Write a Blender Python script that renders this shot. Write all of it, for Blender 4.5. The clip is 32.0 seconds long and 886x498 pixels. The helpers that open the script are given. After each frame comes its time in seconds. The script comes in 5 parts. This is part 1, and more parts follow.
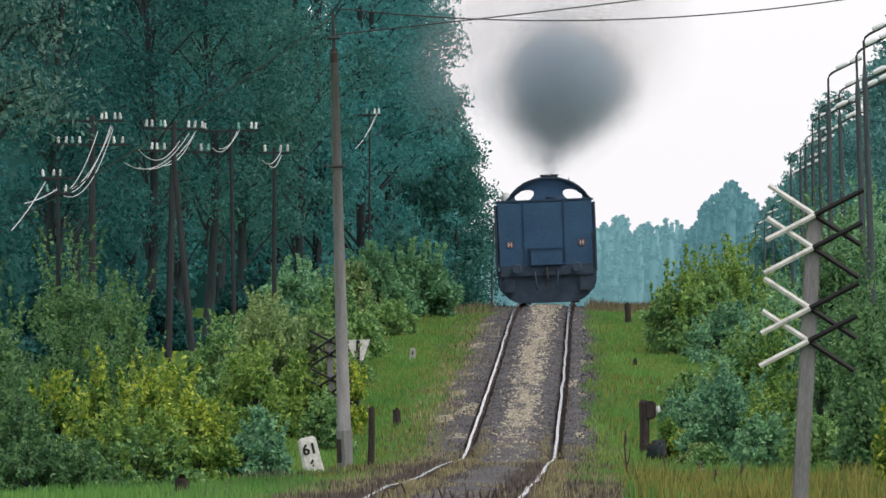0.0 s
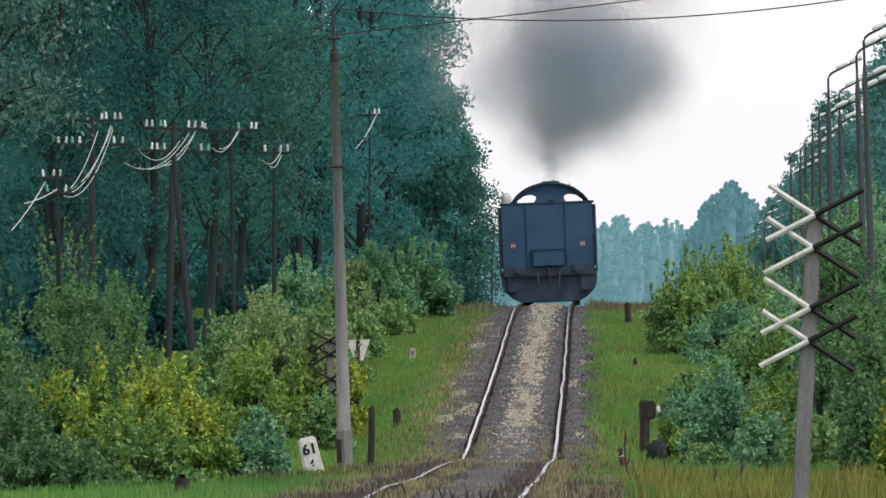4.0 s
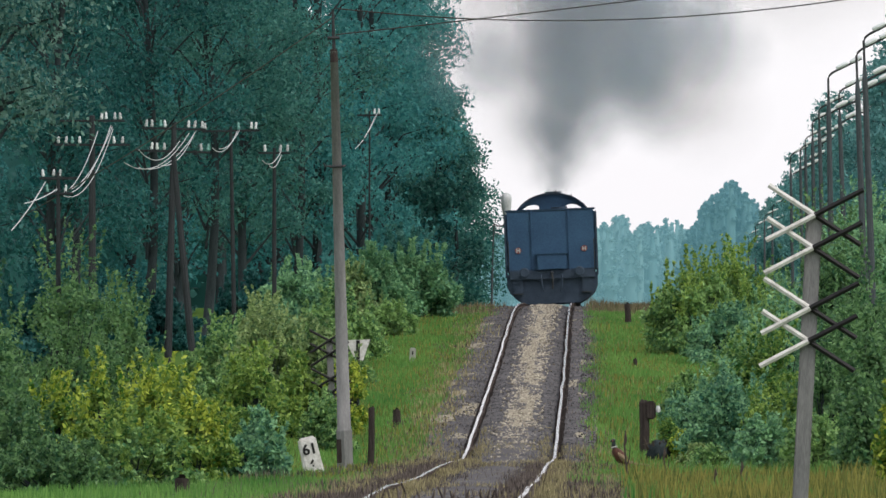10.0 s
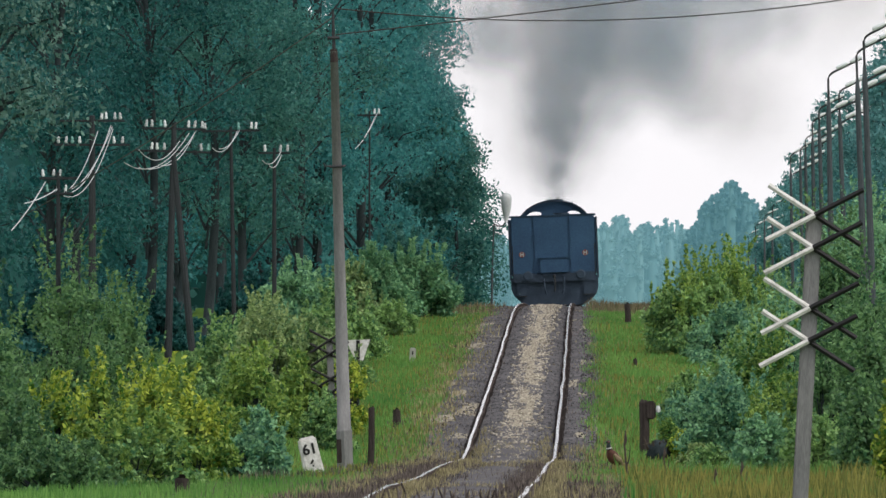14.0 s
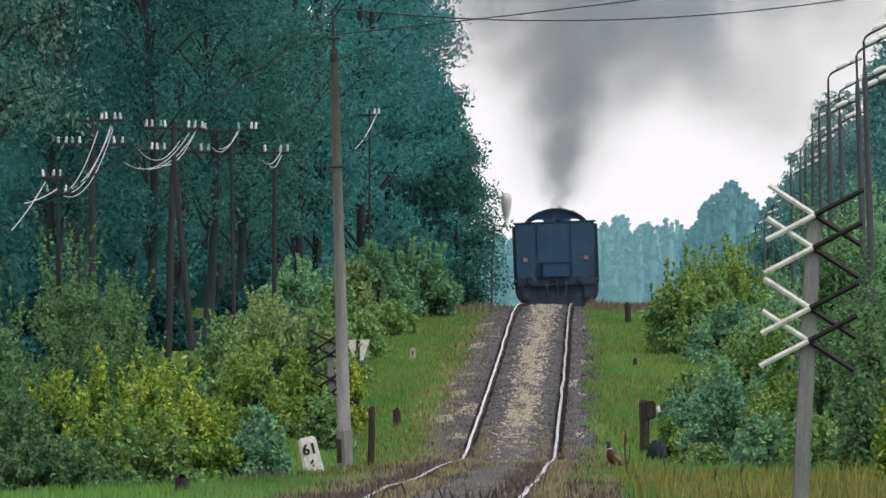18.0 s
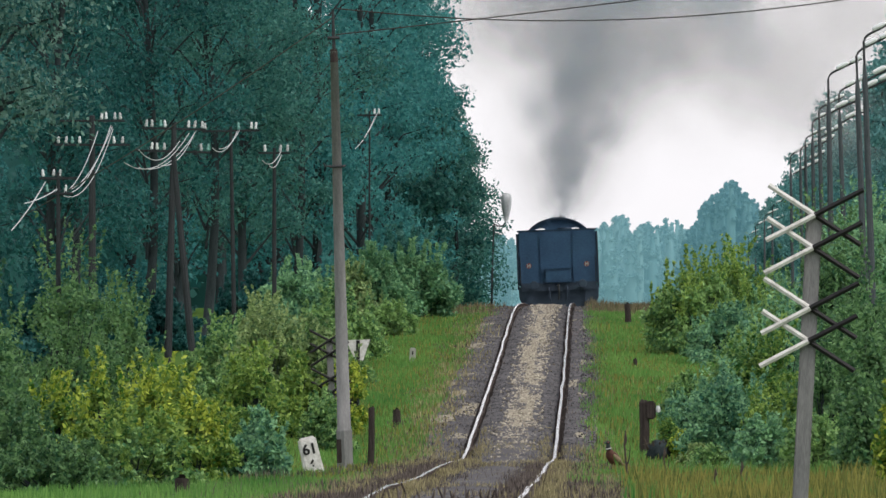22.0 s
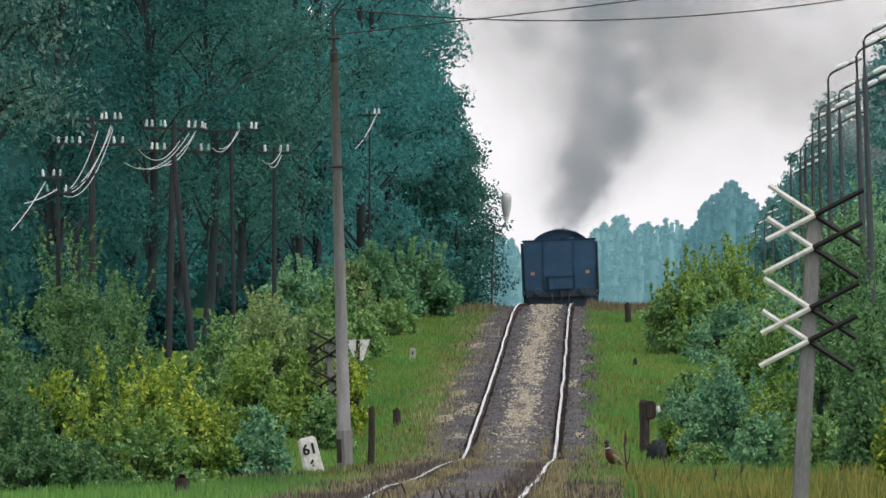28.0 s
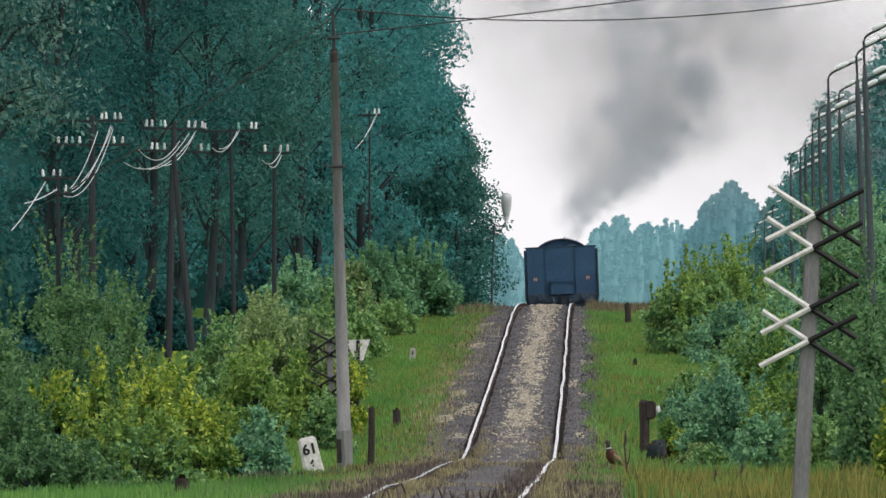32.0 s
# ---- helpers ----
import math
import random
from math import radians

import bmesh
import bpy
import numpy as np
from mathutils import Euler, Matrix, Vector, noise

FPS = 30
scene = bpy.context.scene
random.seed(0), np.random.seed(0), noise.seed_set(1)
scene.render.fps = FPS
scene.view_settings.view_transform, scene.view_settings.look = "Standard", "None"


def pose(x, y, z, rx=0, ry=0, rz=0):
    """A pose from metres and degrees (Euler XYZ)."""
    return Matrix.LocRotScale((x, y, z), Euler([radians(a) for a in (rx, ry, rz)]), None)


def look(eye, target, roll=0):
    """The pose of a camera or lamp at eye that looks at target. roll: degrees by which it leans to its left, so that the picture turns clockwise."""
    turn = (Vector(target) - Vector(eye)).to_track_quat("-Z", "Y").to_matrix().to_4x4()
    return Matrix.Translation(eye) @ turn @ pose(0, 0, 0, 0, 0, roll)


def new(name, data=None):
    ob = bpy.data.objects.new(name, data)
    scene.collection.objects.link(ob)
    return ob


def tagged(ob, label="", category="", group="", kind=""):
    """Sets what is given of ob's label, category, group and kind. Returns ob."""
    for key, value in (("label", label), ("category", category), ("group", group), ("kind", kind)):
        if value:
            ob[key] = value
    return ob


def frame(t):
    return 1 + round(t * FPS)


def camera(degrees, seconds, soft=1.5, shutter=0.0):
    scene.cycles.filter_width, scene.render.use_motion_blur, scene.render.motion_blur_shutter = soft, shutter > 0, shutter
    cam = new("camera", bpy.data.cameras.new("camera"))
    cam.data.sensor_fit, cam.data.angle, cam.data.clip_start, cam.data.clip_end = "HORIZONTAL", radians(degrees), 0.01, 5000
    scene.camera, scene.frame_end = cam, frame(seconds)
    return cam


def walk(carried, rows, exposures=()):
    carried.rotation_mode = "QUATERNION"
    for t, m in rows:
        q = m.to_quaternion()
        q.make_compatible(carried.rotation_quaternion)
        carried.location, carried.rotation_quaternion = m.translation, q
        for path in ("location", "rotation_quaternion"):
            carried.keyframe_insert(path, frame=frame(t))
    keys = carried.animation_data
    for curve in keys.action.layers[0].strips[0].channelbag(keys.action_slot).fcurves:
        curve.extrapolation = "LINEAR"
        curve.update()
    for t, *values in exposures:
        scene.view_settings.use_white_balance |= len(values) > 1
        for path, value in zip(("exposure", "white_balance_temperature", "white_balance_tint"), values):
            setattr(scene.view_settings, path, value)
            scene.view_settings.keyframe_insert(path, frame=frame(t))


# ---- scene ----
cam = camera(4.0, 32.0, soft=1.5)
EYE = (1.49, 0.0, 1.97)
VIEW = pose(*EYE, 90.227, 0, 0.7025)
walk(cam, [(0.0, VIEW), (32.0, VIEW)])
scene.view_settings.exposure = 0.03
scene.cycles.transparent_max_bounces = 128


def light():
    world = bpy.data.worlds.new("overcast_sky")
    scene.world = world
    world.use_nodes = True
    nt = world.node_tree
    nt.nodes.clear()
    out = nt.nodes.new("ShaderNodeOutputWorld")
    sky = nt.nodes.new("ShaderNodeTexSky")
    sky.sky_type, sky.sun_disc = "NISHITA", False
    sky.sun_elevation, sky.sun_rotation = radians(52), radians(121)
    sky.dust_density, sky.air_density = 3.0, 1.0
    clear_sky = nt.nodes.new("ShaderNodeBackground")
    clear_sky.inputs["Strength"].default_value = 0.03
    nt.links.new(sky.outputs["Color"], clear_sky.inputs["Color"])
    cloud = nt.nodes.new("ShaderNodeBackground")
    tex = nt.nodes.new("ShaderNodeTexNoise")
    tex.inputs["Scale"].default_value, tex.inputs["Detail"].default_value = 3.0, 4.0
    ramp = nt.nodes.new("ShaderNodeValToRGB")
    ramp.color_ramp.elements[0].position, ramp.color_ramp.elements[0].color = 0.3, (0.93, 0.90, 0.94, 1)
    ramp.color_ramp.elements[1].position, ramp.color_ramp.elements[1].color = 0.7, (0.99, 0.975, 1.0, 1)
    nt.links.new(tex.outputs["Fac"], ramp.inputs["Fac"])
    nt.links.new(ramp.outputs["Color"], cloud.inputs["Color"])
    cloud.inputs["Strength"].default_value = 0.97
    add = nt.nodes.new("ShaderNodeAddShader")
    nt.links.new(clear_sky.outputs[0], add.inputs[0])
    nt.links.new(cloud.outputs[0], add.inputs[1])
    nt.links.new(add.outputs[0], out.inputs["Surface"])
    sun = new("sun", bpy.data.lights.new("sun", "SUN"))
    sun.data.energy, sun.data.angle, sun.data.color = 1.5, radians(11), (1.0, 0.95, 0.86)
    sun.matrix_world = look((0, 0, 0), (-0.60, 0.36, -0.90))


light()


# ---------------------------------------------------------------- materials
def surface(name, dark, light_, scale=6.0, rough=0.85, bump=0.3, metal=0.0, fine=9.0, per="", stretch=(1, 1, 1), spec=0.3):
    m = bpy.data.materials.new(name)
    m.use_nodes = True
    nt = m.node_tree
    b = nt.nodes["Principled BSDF"]
    co = nt.nodes.new("ShaderNodeTexCoord")
    mp = nt.nodes.new("ShaderNodeMapping")
    mp.inputs["Scale"].default_value = stretch
    nt.links.new(co.outputs["Object"], mp.inputs["Vector"])
    big = nt.nodes.new("ShaderNodeTexNoise")
    big.inputs["Scale"].default_value, big.inputs["Detail"].default_value = scale, 6.0
    small = nt.nodes.new("ShaderNodeTexNoise")
    small.inputs["Scale"].default_value, small.inputs["Detail"].default_value = scale * fine, 3.0
    for n in (big, small):
        nt.links.new(mp.outputs[0], n.inputs["Vector"])
    mix = nt.nodes.new("ShaderNodeMath")
    mix.operation = "MULTIPLY_ADD"
    mix.inputs[1].default_value = 0.45
    nt.links.new(small.outputs["Fac"], mix.inputs[0])
    half = nt.nodes.new("ShaderNodeMath")
    half.operation = "MULTIPLY"
    half.inputs[1].default_value = 0.55
    nt.links.new(big.outputs["Fac"], half.inputs[0])
    nt.links.new(half.outputs[0], mix.inputs[2])
    fac = mix.outputs[0]
    if per:
        src = nt.nodes.new("ShaderNodeNewGeometry" if per == "island" else "ShaderNodeObjectInfo")
        rnd = src.outputs["Random Per Island" if per == "island" else "Random"]
        av = nt.nodes.new("ShaderNodeMath")
        av.operation = "MULTIPLY_ADD"
        av.inputs[1].default_value = 0.45
        nt.links.new(rnd, av.inputs[0])
        sc = nt.nodes.new("ShaderNodeMath")
        sc.operation = "MULTIPLY"
        sc.inputs[1].default_value = 0.55
        nt.links.new(fac, sc.inputs[0])
        nt.links.new(sc.outputs[0], av.inputs[2])
        fac = av.outputs[0]
    ramp = nt.nodes.new("ShaderNodeValToRGB")
    ramp.color_ramp.elements[0].position, ramp.color_ramp.elements[0].color = 0.32, (*dark, 1)
    ramp.color_ramp.elements[1].position, ramp.color_ramp.elements[1].color = 0.68, (*light_, 1)
    nt.links.new(fac, ramp.inputs["Fac"])
    nt.links.new(ramp.outputs["Color"], b.inputs["Base Color"])
    b.inputs["Roughness"].default_value, b.inputs["Metallic"].default_value = rough, metal
    b.inputs["Specular IOR Level"].default_value = spec
    if bump:
        bp = nt.nodes.new("ShaderNodeBump")
        bp.inputs["Strength"].default_value, bp.inputs["Distance"].default_value = bump, 0.02
        nt.links.new(small.outputs["Fac"], bp.inputs["Height"])
        nt.links.new(bp.outputs["Normal"], b.inputs["Normal"])
    return m


def foliage(name, dark, light_, through_=0.35, rough=0.45, patch=0.35, haze_glow=0.0, drawn=(1.0, 1.0, 1.0), own=0.5):
    """Leaves: each its own tone, whole boughs lighter or darker, part of the light let through. The glow imitates haze
    over far trees.
    """
    m = bpy.data.materials.new(name)
    m.use_nodes = True
    nt = m.node_tree
    b = nt.nodes["Principled BSDF"]
    out = nt.nodes["Material Output"]
    geo = nt.nodes.new("ShaderNodeNewGeometry")
    tex = nt.nodes.new("ShaderNodeTexNoise")
    tex.inputs["Scale"].default_value, tex.inputs["Detail"].default_value = patch, 2.0
    pull = nt.nodes.new("ShaderNodeMapping")
    pull.inputs["Scale"].default_value = drawn
    nt.links.new(geo.outputs["Position"], pull.inputs["Vector"])
    nt.links.new(pull.outputs[0], tex.inputs["Vector"])
    av = nt.nodes.new("ShaderNodeMath")
    av.operation = "MULTIPLY_ADD"
    av.inputs[1].default_value = own
    nt.links.new(geo.outputs["Random Per Island"], av.inputs[0])
    hf = nt.nodes.new("ShaderNodeMath")
    hf.operation = "MULTIPLY"
    hf.inputs[1].default_value = 1.0 - own
    nt.links.new(tex.outputs["Fac"], hf.inputs[0])
    nt.links.new(hf.outputs[0], av.inputs[2])
    ramp = nt.nodes.new("ShaderNodeValToRGB")
    ramp.color_ramp.elements[0].position, ramp.color_ramp.elements[0].color = 0.27, (*dark, 1)
    ramp.color_ramp.elements[1].position, ramp.color_ramp.elements[1].color = 0.74, (*light_, 1)
    nt.links.new(av.outputs[0], ramp.inputs["Fac"])
    nt.links.new(ramp.outputs["Color"], b.inputs["Base Color"])
    b.inputs["Roughness"].default_value = rough
    b.inputs["Specular IOR Level"].default_value = 0.2
    # emission stands for distance haze; the leaves themselves give no light
    if haze_glow:
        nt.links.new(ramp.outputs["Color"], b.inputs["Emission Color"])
        b.inputs["Emission Strength"].default_value = haze_glow
    tr = nt.nodes.new("ShaderNodeBsdfTranslucent")
    nt.links.new(ramp.outputs["Color"], tr.inputs["Color"])
    mx = nt.nodes.new("ShaderNodeMixShader")
    mx.inputs[0].default_value = through_
    nt.links.new(b.outputs[0], mx.inputs[1])
    nt.links.new(tr.outputs[0], mx.inputs[2])
    nt.links.new(mx.outputs[0], out.inputs["Surface"])
    return m


M = {
    "soil": surface("grassy_soil", (0.035, 0.080, 0.020), (0.095, 0.16, 0.04), 0.6, 1.0, 0.5, stretch=(1, 0.35, 1), spec=0.0),
    "cinder": surface("dark_cinder_ballast", (0.047, 0.046, 0.051), (0.154, 0.150, 0.154), 1.6, 1.0, 0.12, stretch=(1.0, 0.35, 1), spec=0.0),
    "stone": surface("pale_ballast_stone", (0.12, 0.105, 0.084), (0.45, 0.41, 0.33), 9, 1.0, 0.4, per="island", spec=0.1),
    "cinderstone": surface("broken_cinder", (0.054, 0.053, 0.058), (0.138, 0.135, 0.138), 9, 1.0, 0.4, per="island", spec=0.0),
    "railtop": surface("polished_rail_head", (0.62, 0.62, 0.62), (0.8, 0.8, 0.8), 8, 0.16, 0.02, 1.0),
    "railside": surface("rusty_rail_web", (0.018, 0.012, 0.010), (0.06, 0.035, 0.025), 12, 0.85, 0.3),
    "concrete": surface("weathered_concrete", (0.125, 0.127, 0.130), (0.255, 0.255, 0.252), 3, 0.9, 0.4, stretch=(4, 4, 0.6)),
    "white": surface("chipped_white_paint", (0.38, 0.37, 0.34), (0.82, 0.81, 0.79), 14, 0.6, 0.15),
    "dull_white": surface("dull_white", (0.30, 0.30, 0.28), (0.46, 0.45, 0.42), 14, 0.8, 0.15),
    "black": surface("faded_black_paint", (0.004, 0.004, 0.005), (0.014, 0.014, 0.015), 14, 0.6, 0.15),
    "oldwood": surface("old_creosoted_wood", (0.020, 0.016, 0.015), (0.075, 0.062, 0.058), 5, 0.95, 0.6, stretch=(6, 6, 0.7), spec=0.1),
    # pole wood darkened in colour for the shade among the trees
    "shadewood": surface("shaded_pole_wood", (0.021, 0.026, 0.029), (0.056, 0.062, 0.066), 4, 0.95, 0.5, stretch=(5, 5, 0.6), spec=0.1),
    # pole wood with blue-grey haze put into its colour
    "polewood": surface("hazed_pole_wood", (0.036, 0.046, 0.053), (0.090, 0.106, 0.116), 4, 0.9, 0.5, stretch=(5, 5, 0.6)),
    # dark bark, its colour raised and blued in place of haze
    "bark": surface("hazed_dark_bark", (0.018, 0.027, 0.030), (0.046, 0.060, 0.064), 3, 0.95, 0.8, stretch=(3, 3, 0.6), spec=0.1),
    # dark strips along the rails: their shadow put into the ballast colour
    "rail_shade": surface("shade_dark_cinder", (0.012, 0.010, 0.010), (0.050, 0.044, 0.042), 4, 1.0, 0.6, spec=0.0),
    "iron": surface("dark_iron", (0.014, 0.017, 0.020), (0.05, 0.054, 0.058), 8, 0.7, 0.2),
    "glass_white": surface("white_porcelain", (0.55, 0.59, 0.60), (0.78, 0.81, 0.81), 20, 0.2, 0.0),
    "frosted": surface("dull_frosted_glass", (0.34, 0.36, 0.37), (0.60, 0.62, 0.63), 3, 0.35, 0.0),
    "glass_green": surface("green_glass", (0.10, 0.26, 0.22), (0.22, 0.42, 0.38), 20, 0.15, 0.0),
    "wire": surface("bright_aluminium_wire", (0.34, 0.36, 0.37), (0.54, 0.56, 0.57), 20, 0.45, 0.0, 0.3),
    "blackwire": surface("dark_wire", (0.015, 0.014, 0.014), (0.04, 0.036, 0.034), 20, 0.6, 0.0),
    "blue": surface("dull_blue_tender_paint", (0.022, 0.060, 0.122), (0.042, 0.106, 0.192), 1.2, 0.55, 0.1, fine=14),
    "darkblue": surface("sooty_blue_paint", (0.014, 0.036, 0.070), (0.027, 0.064, 0.112), 2.0, 0.6, 0.1, fine=14),
    # oily black ironwork whose colour is blued and lightened for haze
    "hazed_grime": surface("hazed_oily_underframe", (0.024, 0.042, 0.068), (0.052, 0.076, 0.110), 4, 0.75, 0.4),
    "coal": surface("coal", (0.008, 0.008, 0.009), (0.03, 0.03, 0.032), 12, 0.6, 0.8),
    "red": surface("faded_red_tail_disc", (0.15, 0.040, 0.042), (0.22, 0.060, 0.058), 12, 0.6, 0.05),
    "dead": surface("dry_dark_stalk", (0.03, 0.022, 0.018), (0.09, 0.07, 0.055), 9, 0.9, 0.4, per="island"),
    # forest shade and blue haze are painted into this dark teal leaf colour
    "forest": foliage("shade_haze_forest_leaves", (0.009, 0.074, 0.078), (0.046, 0.185, 0.168), 0.45),
    # haze is mixed into this birch leaf colour, so it leans blue
    "sidewood": foliage("haze_tinted_birch_leaves", (0.045, 0.170, 0.180), (0.155, 0.360, 0.350), 0.42),
    "olive": foliage("olive_hazel_leaves", (0.028, 0.099, 0.048), (0.182, 0.333, 0.132), 0.4),
    # haze over the middle trees lifts this leaf colour towards pale teal
    "midforest": foliage("haze_tinted_shade_leaves", (0.025, 0.176, 0.193), (0.077, 0.312, 0.313), 0.5),
    # olive leaves with the wood's shade and haze worked into their colour
    "oakwood": foliage("haze_tinted_olive_leaves", (0.017, 0.105, 0.103), (0.090, 0.260, 0.213), 0.48),
    "poplar": foliage("grey_poplar_leaves", (0.010, 0.065, 0.059), (0.149, 0.279, 0.225), 0.35),
    # birch green made lighter and bluer in colour to imitate haze
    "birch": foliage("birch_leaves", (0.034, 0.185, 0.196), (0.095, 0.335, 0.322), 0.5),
    "alder": foliage("grey_green_bush_leaves", (0.054, 0.179, 0.122), (0.322, 0.572, 0.299), 0.4),
    "shrub": foliage("mid_green_shrub_leaves", (0.054, 0.163, 0.070), (0.352, 0.544, 0.195), 0.4),
    "yellow": foliage("yellow_green_shrub_leaves", (0.045, 0.159, 0.028), (0.540, 0.614, 0.098), 0.38),
    # distance haze is put into the blue colours and glow of the far woods
    "hazy": foliage("haze_tinted_far_woods", (0.098, 0.205, 0.232), (0.135, 0.250, 0.272), 0.2, 0.9, 0.10, haze_glow=0.95),
    "hazy_mound": foliage("haze_tinted_far_trees", (0.070, 0.165, 0.192), (0.100, 0.208, 0.232), 0.2, 0.9, 0.12, haze_glow=0.9),
    # bush leaves paled in colour for the haze near the rise
    "hazebush": foliage("haze_pale_bush_leaves", (0.067, 0.204, 0.115), (0.267, 0.483, 0.237), 0.42),
    # the same haze, weaker, in the side wood's colour and glow
    "hazy_side": foliage("haze_tinted_wood_edge", (0.055, 0.130, 0.135), (0.095, 0.190, 0.185), 0.2, 0.9, 0.05, haze_glow=0.5),
    "grass": foliage("verge_grass", (0.056, 0.185, 0.040), (0.200, 0.370, 0.090), 0.35, 0.7, 0.9, drawn=(1.0, 0.055, 1.0), own=0.25),
    "strawgrass": foliage("yellowing_grass", (0.080, 0.110, 0.028), (0.310, 0.285, 0.075), 0.3, 0.7, 0.5),
    "russet": foliage("bronzed_twig_leaves", (0.062, 0.154, 0.065), (0.378, 0.488, 0.203), 0.4),
    "lime": foliage("light_green_shrub_leaves", (0.048, 0.155, 0.042), (0.360, 0.500, 0.118), 0.38),
    "sand": surface("sandy_fouled_ballast", (0.13, 0.118, 0.090), (0.40, 0.365, 0.29), 5, 1.0, 0.5, spec=0.0),
    "drygrass": foliage("dry_grass", (0.16, 0.145, 0.075), (0.42, 0.37, 0.20), 0.25, 0.7, 0.5),
    "redgrass": foliage("reddish_dry_grass", (0.09, 0.078, 0.046), (0.26, 0.215, 0.135), 0.25, 0.7, 0.5),
    "weed": foliage("brown_seed_heads", (0.040, 0.032, 0.030), (0.19, 0.16, 0.14), 0.15, 0.9, 0.6),
    "rust_feather": surface("chestnut_feathers", (0.045, 0.018, 0.012), (0.12, 0.046, 0.028), 30, 0.7, 0.2),
    "dark_feather": surface("dark_green_feathers", (0.006, 0.012, 0.012), (0.02, 0.03, 0.028), 40, 0.4, 0.1),
    "buff_feather": surface("buff_feathers", (0.14, 0.10, 0.06), (0.28, 0.21, 0.13), 40, 0.8, 0.2),
}


def smoke(name, dark, light_, dense):
    """Smoke that thins out from the middle of each puff to nothing at its rim, with billows in it."""
    m = bpy.data.materials.new(name)
    m.use_nodes = True
    nt = m.node_tree
    nt.nodes.clear()
    out = nt.nodes.new("ShaderNodeOutputMaterial")
    co = nt.nodes.new("ShaderNodeTexCoord")
    ball = nt.nodes.new("ShaderNodeTexGradient")
    ball.gradient_type = "SPHERICAL"
    flat = nt.nodes.new("ShaderNodeMapping")
    flat.inputs["Scale"].default_value = (1, 0.02, 1)
    nt.links.new(co.outputs["Object"], flat.inputs["Vector"])
    nt.links.new(flat.outputs[0], ball.inputs["Vector"])
    rim = nt.nodes.new("ShaderNodeMapRange")
    rim.interpolation_type = "SMOOTHSTEP"
    rim.inputs["From Max"].default_value = 0.85
    nt.links.new(ball.outputs["Fac"], rim.inputs["Value"])
    info = nt.nodes.new("ShaderNodeObjectInfo")
    shift = nt.nodes.new("ShaderNodeVectorMath")
    shift.operation = "MULTIPLY_ADD"
    shift.inputs[1].default_value = (1, 1, 1)
    nt.links.new(co.outputs["Object"], shift.inputs[0])
    far = nt.nodes.new("ShaderNodeMath")
    far.operation = "MULTIPLY"
    far.inputs[1].default_value = 40.0
    nt.links.new(info.outputs["Random"], far.inputs[0])
    nt.links.new(far.outputs[0], shift.inputs[2])
    tex = nt.nodes.new("ShaderNodeTexNoise")
    tex.inputs["Scale"].default_value, tex.inputs["Detail"].default_value = 1.5, 3.0
    nt.links.new(shift.outputs[0], tex.inputs["Vector"])
    bil = nt.nodes.new("ShaderNodeMapRange")
    bil.inputs["From Min"].default_value, bil.inputs["From Max"].default_value = 0.3, 0.65
    bil.inputs["To Min"].default_value = 0.55
    nt.links.new(tex.outputs["Fac"], bil.inputs["Value"])
    mul = nt.nodes.new("ShaderNodeMath")
    mul.operation = "MULTIPLY"
    nt.links.new(rim.outputs[0], mul.inputs[0])
    nt.links.new(bil.outputs[0], mul.inputs[1])
    mul2 = nt.nodes.new("ShaderNodeMath")
    mul2.operation = "MULTIPLY"
    mul2.inputs[1].default_value = dense
    nt.links.new(mul.outputs[0], mul2.inputs[0])
    hue = nt.nodes.new("ShaderNodeMix")
    hue.data_type = "RGBA"
    hue.inputs["A"].default_value, hue.inputs["B"].default_value = (*dark, 1), (*light_, 1)
    nt.links.new(tex.outputs["Fac"], hue.inputs["Factor"])
    dif, tra, clear = (nt.nodes.new("ShaderNodeBsdf" + k) for k in ("Diffuse", "Translucent", "Transparent"))
    for n in (dif, tra):
        nt.links.new(hue.outputs["Result"], n.inputs["Color"])
    body = nt.nodes.new("ShaderNodeMixShader")
    nt.links.new(dif.outputs[0], body.inputs[1])
    nt.links.new(tra.outputs[0], body.inputs[2])
    mix = nt.nodes.new("ShaderNodeMixShader")
    nt.links.new(mul2.outputs[0], mix.inputs[0])
    nt.links.new(clear.outputs[0], mix.inputs[1])
    nt.links.new(body.outputs[0], mix.inputs[2])
    nt.links.new(mix.outputs[0], out.inputs["Surface"])
    return m


M["smoke"] = smoke("soot_smoke", (0.37, 0.445, 0.515), (0.47, 0.535, 0.60), 0.185)
M["thin_smoke"] = smoke("thinning_smoke", (0.565, 0.55, 0.575), (0.645, 0.63, 0.66), 0.12)
M["thick_smoke"] = smoke("thick_soot_smoke", (0.33, 0.39, 0.45), (0.44, 0.495, 0.555), 0.15)
M["veil"] = smoke("thin_grey_smoke", (0.62, 0.585, 0.61), (0.70, 0.665, 0.69), 0.14)


# ---------------------------------------------------------------- mesh helpers
def mesh_of(name, v, f, material=None, smooth=False):
    me = bpy.data.meshes.new(name)
    me.from_pydata([tuple(p) for p in v], [], [tuple(q) for q in f])
    if material:
        me.materials.append(material)
    if smooth:
        me.polygons.foreach_set("use_smooth", [True] * len(me.polygons))
    me.update()
    return me


